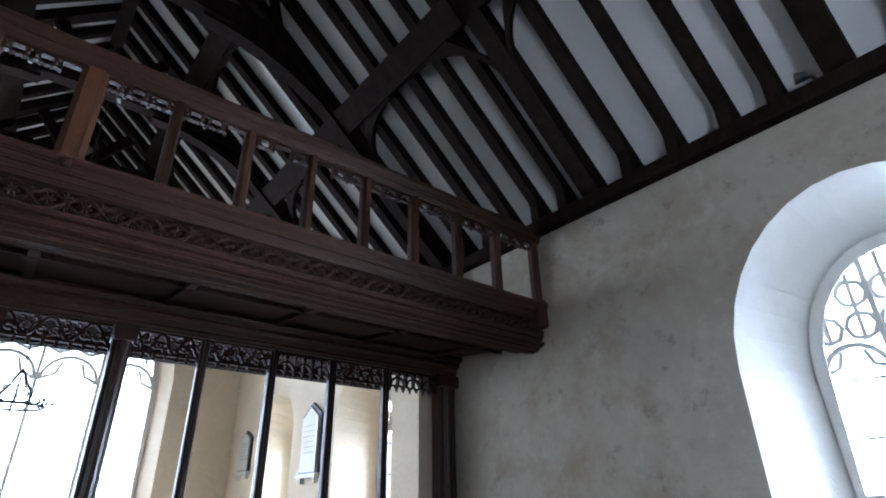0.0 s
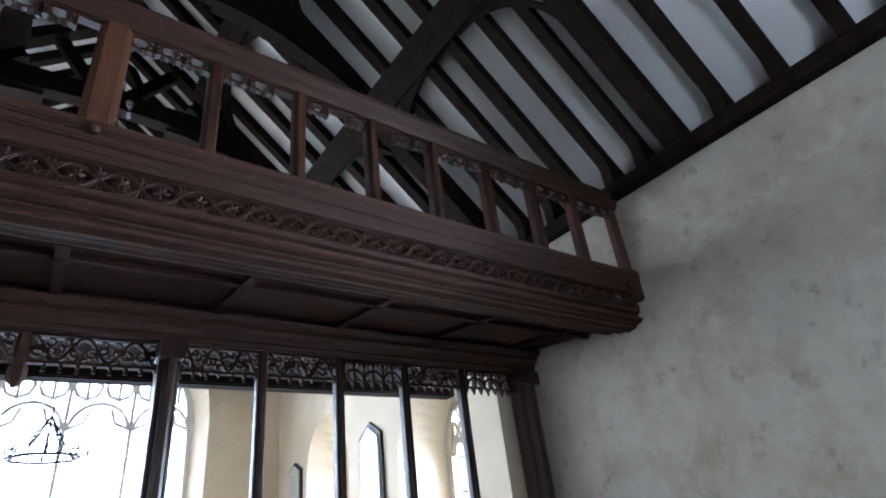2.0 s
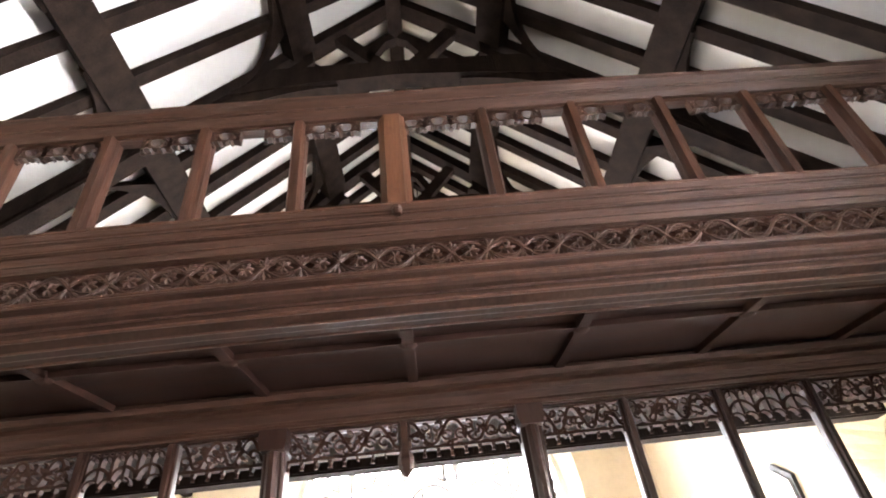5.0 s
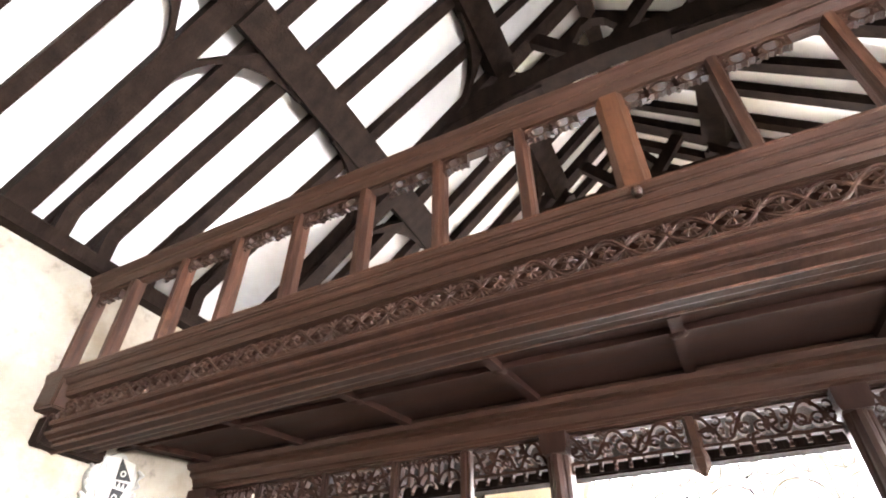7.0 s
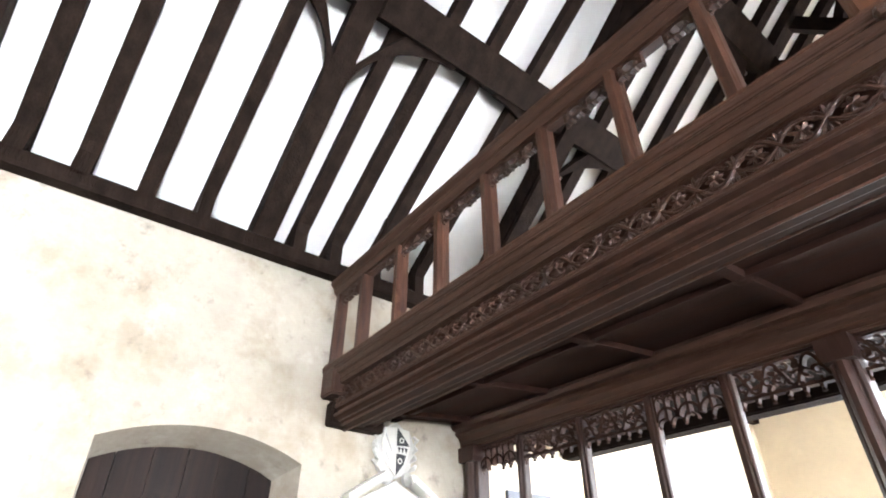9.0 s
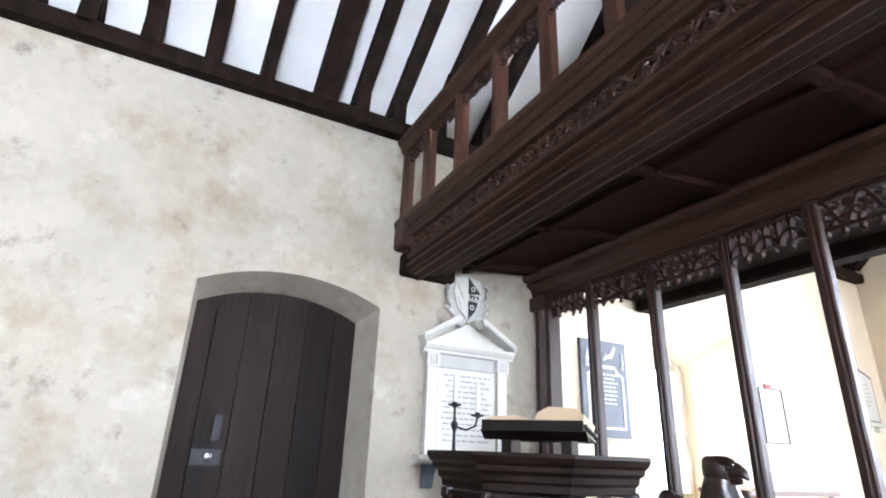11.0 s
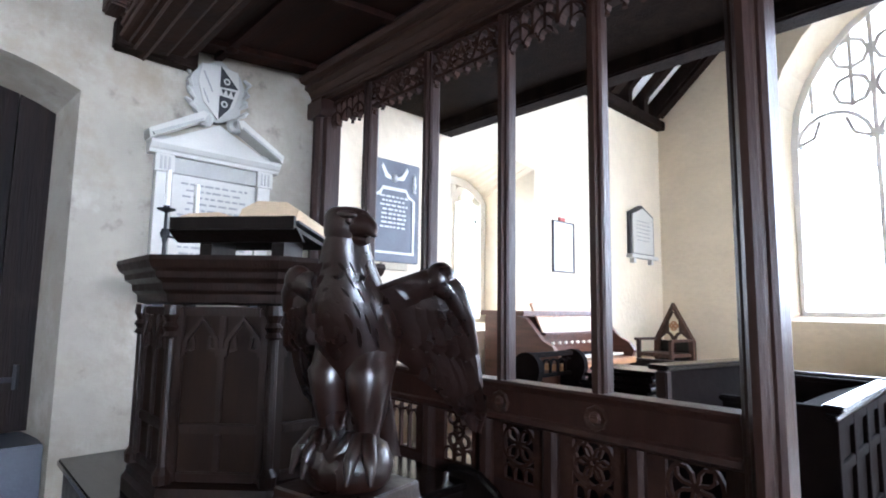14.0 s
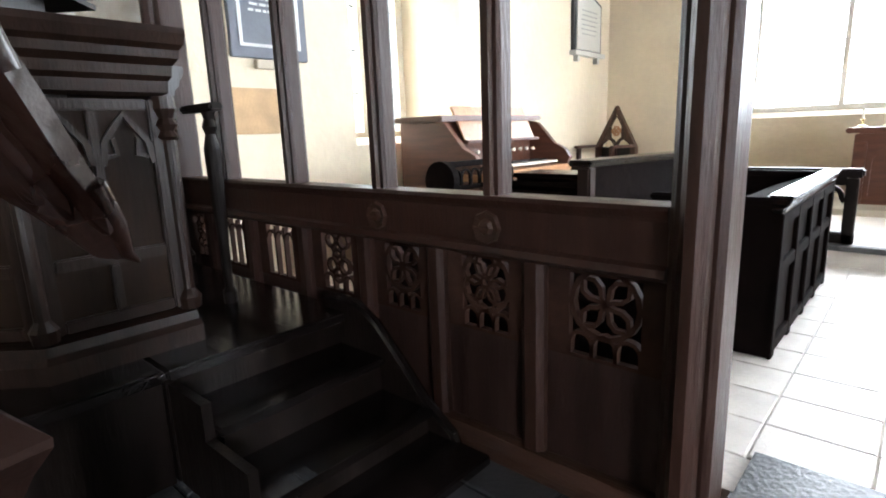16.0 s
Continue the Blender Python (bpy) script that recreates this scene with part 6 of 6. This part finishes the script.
for x in (-1.02, -0.82, -0.28):
    c = empty("candlestick", "small brass candlestick with a short candle on the altar", "candlestick", pose(x, 14.72, 1.005))
    part("holder", lathe(bmesh.new(), [(0.04, 0), (0.042, 0.01), (0.012, 0.03), (0.012, 0.06), (0.022, 0.07), (0.012, 0.08)], 12), BRASS, c)
    part("candle", lathe(bmesh.new(), [(0.009, 0.07), (0.009, 0.18), (0, 0.182)], 10), WAX, c)
LEAF = material("flower_leaves", (0.07, 0.12, 0.04), 0.6, vary=0.4, scale=20)
PETAL = material("pale_petals", (0.70, 0.62, 0.50), 0.7, vary=0.2, scale=30)
fl = empty("flower_arrangement", "loose green and cream flower arrangement on the altar", "flowers", pose(-0.56, 14.98, 1.005))
part("vase", lathe(bmesh.new(), [(0.05, 0), (0.06, 0.02), (0.075, 0.07), (0.06, 0.12), (0.065, 0.13)], 14), BRASS, fl)
rnd = random.Random(4)
bm, bp = bmesh.new(), bmesh.new()
for k in range(90):
    a, r = rnd.uniform(0, 6.28), rnd.uniform(0.02, 0.30)
    p = Vector((r * math.cos(a), r * 0.4 * math.sin(a), 0.16 + rnd.uniform(0, 0.24) * (1 - r * 1.6)))
    d = Vector((rnd.uniform(-1, 1), rnd.uniform(-1, 1), rnd.uniform(-0.3, 1))).normalized()
    u = d.orthogonal().normalized()
    tgt = bp if k % 6 == 0 else bm
    L, w = rnd.uniform(0.05, 0.10), rnd.uniform(0.012, 0.022)
    q = [tgt.verts.new(p), tgt.verts.new(p + d * L * 0.5 + u * w), tgt.verts.new(p + d * L), tgt.verts.new(p + d * L * 0.5 - u * w)]
    tgt.faces.new(q)
part("foliage", bm, LEAF, fl)
part("blooms", bp, PETAL, fl)

# ---- hanging chandelier before the east window ----
ch = empty("chandelier", "black iron ring chandelier hanging in the chancel", "chandelier", pose(0.20, 12.5, 2.56))
part("chain", tube(bmesh.new(), [(0, 0, 0.42), (0, 0, 5.2)], 0.008, 6), IRON, ch)
part("ring", tube(bmesh.new(), [(0.30 * math.cos(radians(15 * k)), 0.30 * math.sin(radians(15 * k)), 0.0) for k in range(25)], 0.014, 6), IRON, ch)
part("upper_ring", tube(bmesh.new(), [(0.14 * math.cos(radians(20 * k)), 0.14 * math.sin(radians(20 * k)), 0.20) for k in range(19)], 0.010, 6), IRON, ch)
for k in range(8):
    a = radians(45 * k)
    c, s = math.cos(a), math.sin(a)
    part("arm", tube(bmesh.new(), [(0, 0, 0.42), (0.10 * c, 0.10 * s, 0.24), (0.22 * c, 0.22 * s, 0.10), (0.30 * c, 0.30 * s, 0.0), (0.36 * c, 0.36 * s, -0.02), (0.37 * c, 0.37 * s, 0.03)], 0.008, 6), IRON, ch)
    part("drip_pan", lathe(bmesh.new(), [(0.005, 0.03), (0.035, 0.045), (0.012, 0.05), (0.012, 0.08), (0, 0.08)], 10, (0.37 * c, 0.37 * s)), IRON, ch)
    part("scroll", strip(bmesh.new(), arc(0.30, 0.07, 0.05, -90, 200, 10), 0.012, "y", -0.006, 0.006), IRON, ch).matrix_basis = pose(0, 0, 0, 0, 0, 45 * k + 22)


# ---- spotlights ----
def spotlight(m, label):
    ob = empty("spotlight", label, "spotlight", m)
    part("bracket", B(-0.02, 0.02, -0.10, 0.02, -0.02, 0.0), BLACK, ob)
    part("can", tube(bmesh.new(), [(0, -0.04, 0.0), (0, -0.02, 0.055), (0, 0.02, 0.075), (0, 0.08, 0.075)], [0.012, 0.012, 0.035, 0.045], 14), BLACK, ob)
    part("reflector", tube(bmesh.new(), [(0, 0.079, 0.075), (0, 0.084, 0.075)], [0.040, 0.038], 16), CHROME, ob, "silvery lens rim")
    return ob


spotlight(pose(WS - 0.06, 5.30, PLATE + 0.155, 0, 0, 20), "small black spotlight with silvery lens on the wall plate")

spotlight(pose(0.27, 11.54, 6.34, 0, 0, 170), "small black spotlight with silvery lens on a roof collar")
spotlight(pose(WN + 0.06, 5.0, PLATE + 0.155, 0, 0, -20), "small black spotlight with silvery lens on the wall plate")

# ---- floor pieces ----
floor_ob = bpy.data.objects["floor"]
slab_mesh = {}


def slab(w, d, mat, name):
    key = (round(w, 3), round(d, 3), mat.name)
    if key not in slab_mesh:
        bm = tube_rings(bmesh.new(), [[(x * (w / 2 - i), y * (d / 2 - i), z) for x, y in ((-1, -1), (1, -1), (1, 1), (-1, 1))] for i, z in ((0.0, -0.012), (0.0, 0.004), (0.005, 0.008))])
        me = bpy.data.meshes.new(name)
        bmesh.ops.recalc_face_normals(bm, faces=bm.faces)
        bm.to_mesh(me)
        bm.free()
        me.materials.append(mat)
        slab_mesh[key] = me
    return slab_mesh[key]


step_ob = bpy.data.objects["chancel_step"]
rnd = random.Random(11)
for i in range(16):
    for j in range(11):
        x, y = -2.30 + 0.30 * i + 0.15, 9.85 + 0.245 * j
        if y > 12.45:
            continue
        ob = new("floor_tile", slab(0.296, 0.241, FLAGS, "floor_tile"))
        ob.parent = step_ob
        ob.matrix_basis = pose(x, y, CH - 0.008 + rnd.uniform(-0.001, 0.0015), rnd.uniform(-0.15, 0.15), rnd.uniform(-0.15, 0.15), 0)
for i in range(-1, 14):
    for j in range(10):
        w = 0.60
        x, y = WN + 0.30 + w * i + (0.3 if j % 2 else 0.0), 4.1 + 0.60 * j
        if x > WS + 0.25 or x < WN - 0.25:
            continue
        ob = new("flagstone", slab(0.590, 0.590, DARK_STONE, "flagstone"))
        ob.parent = floor_ob
        ob.matrix_basis = pose(x, y, -0.006 + rnd.uniform(-0.001, 0.001), 0, 0, 0)
bm = bmesh.new()
for j in range(14):
    for i in range(13):
        x0, y0 = WN + 0.6 * i, WW + 0.6 * j
        if y0 + 0.6 < 4.01:
            box(bm, x0 + 0.005, x0 + 0.595, y0 + 0.005, y0 + 0.595, -0.013, 0.0)
tagged(part("paving", bm, DARK_STONE), "dark flagstones at the west end of the nave", "floor", kind="stuff")
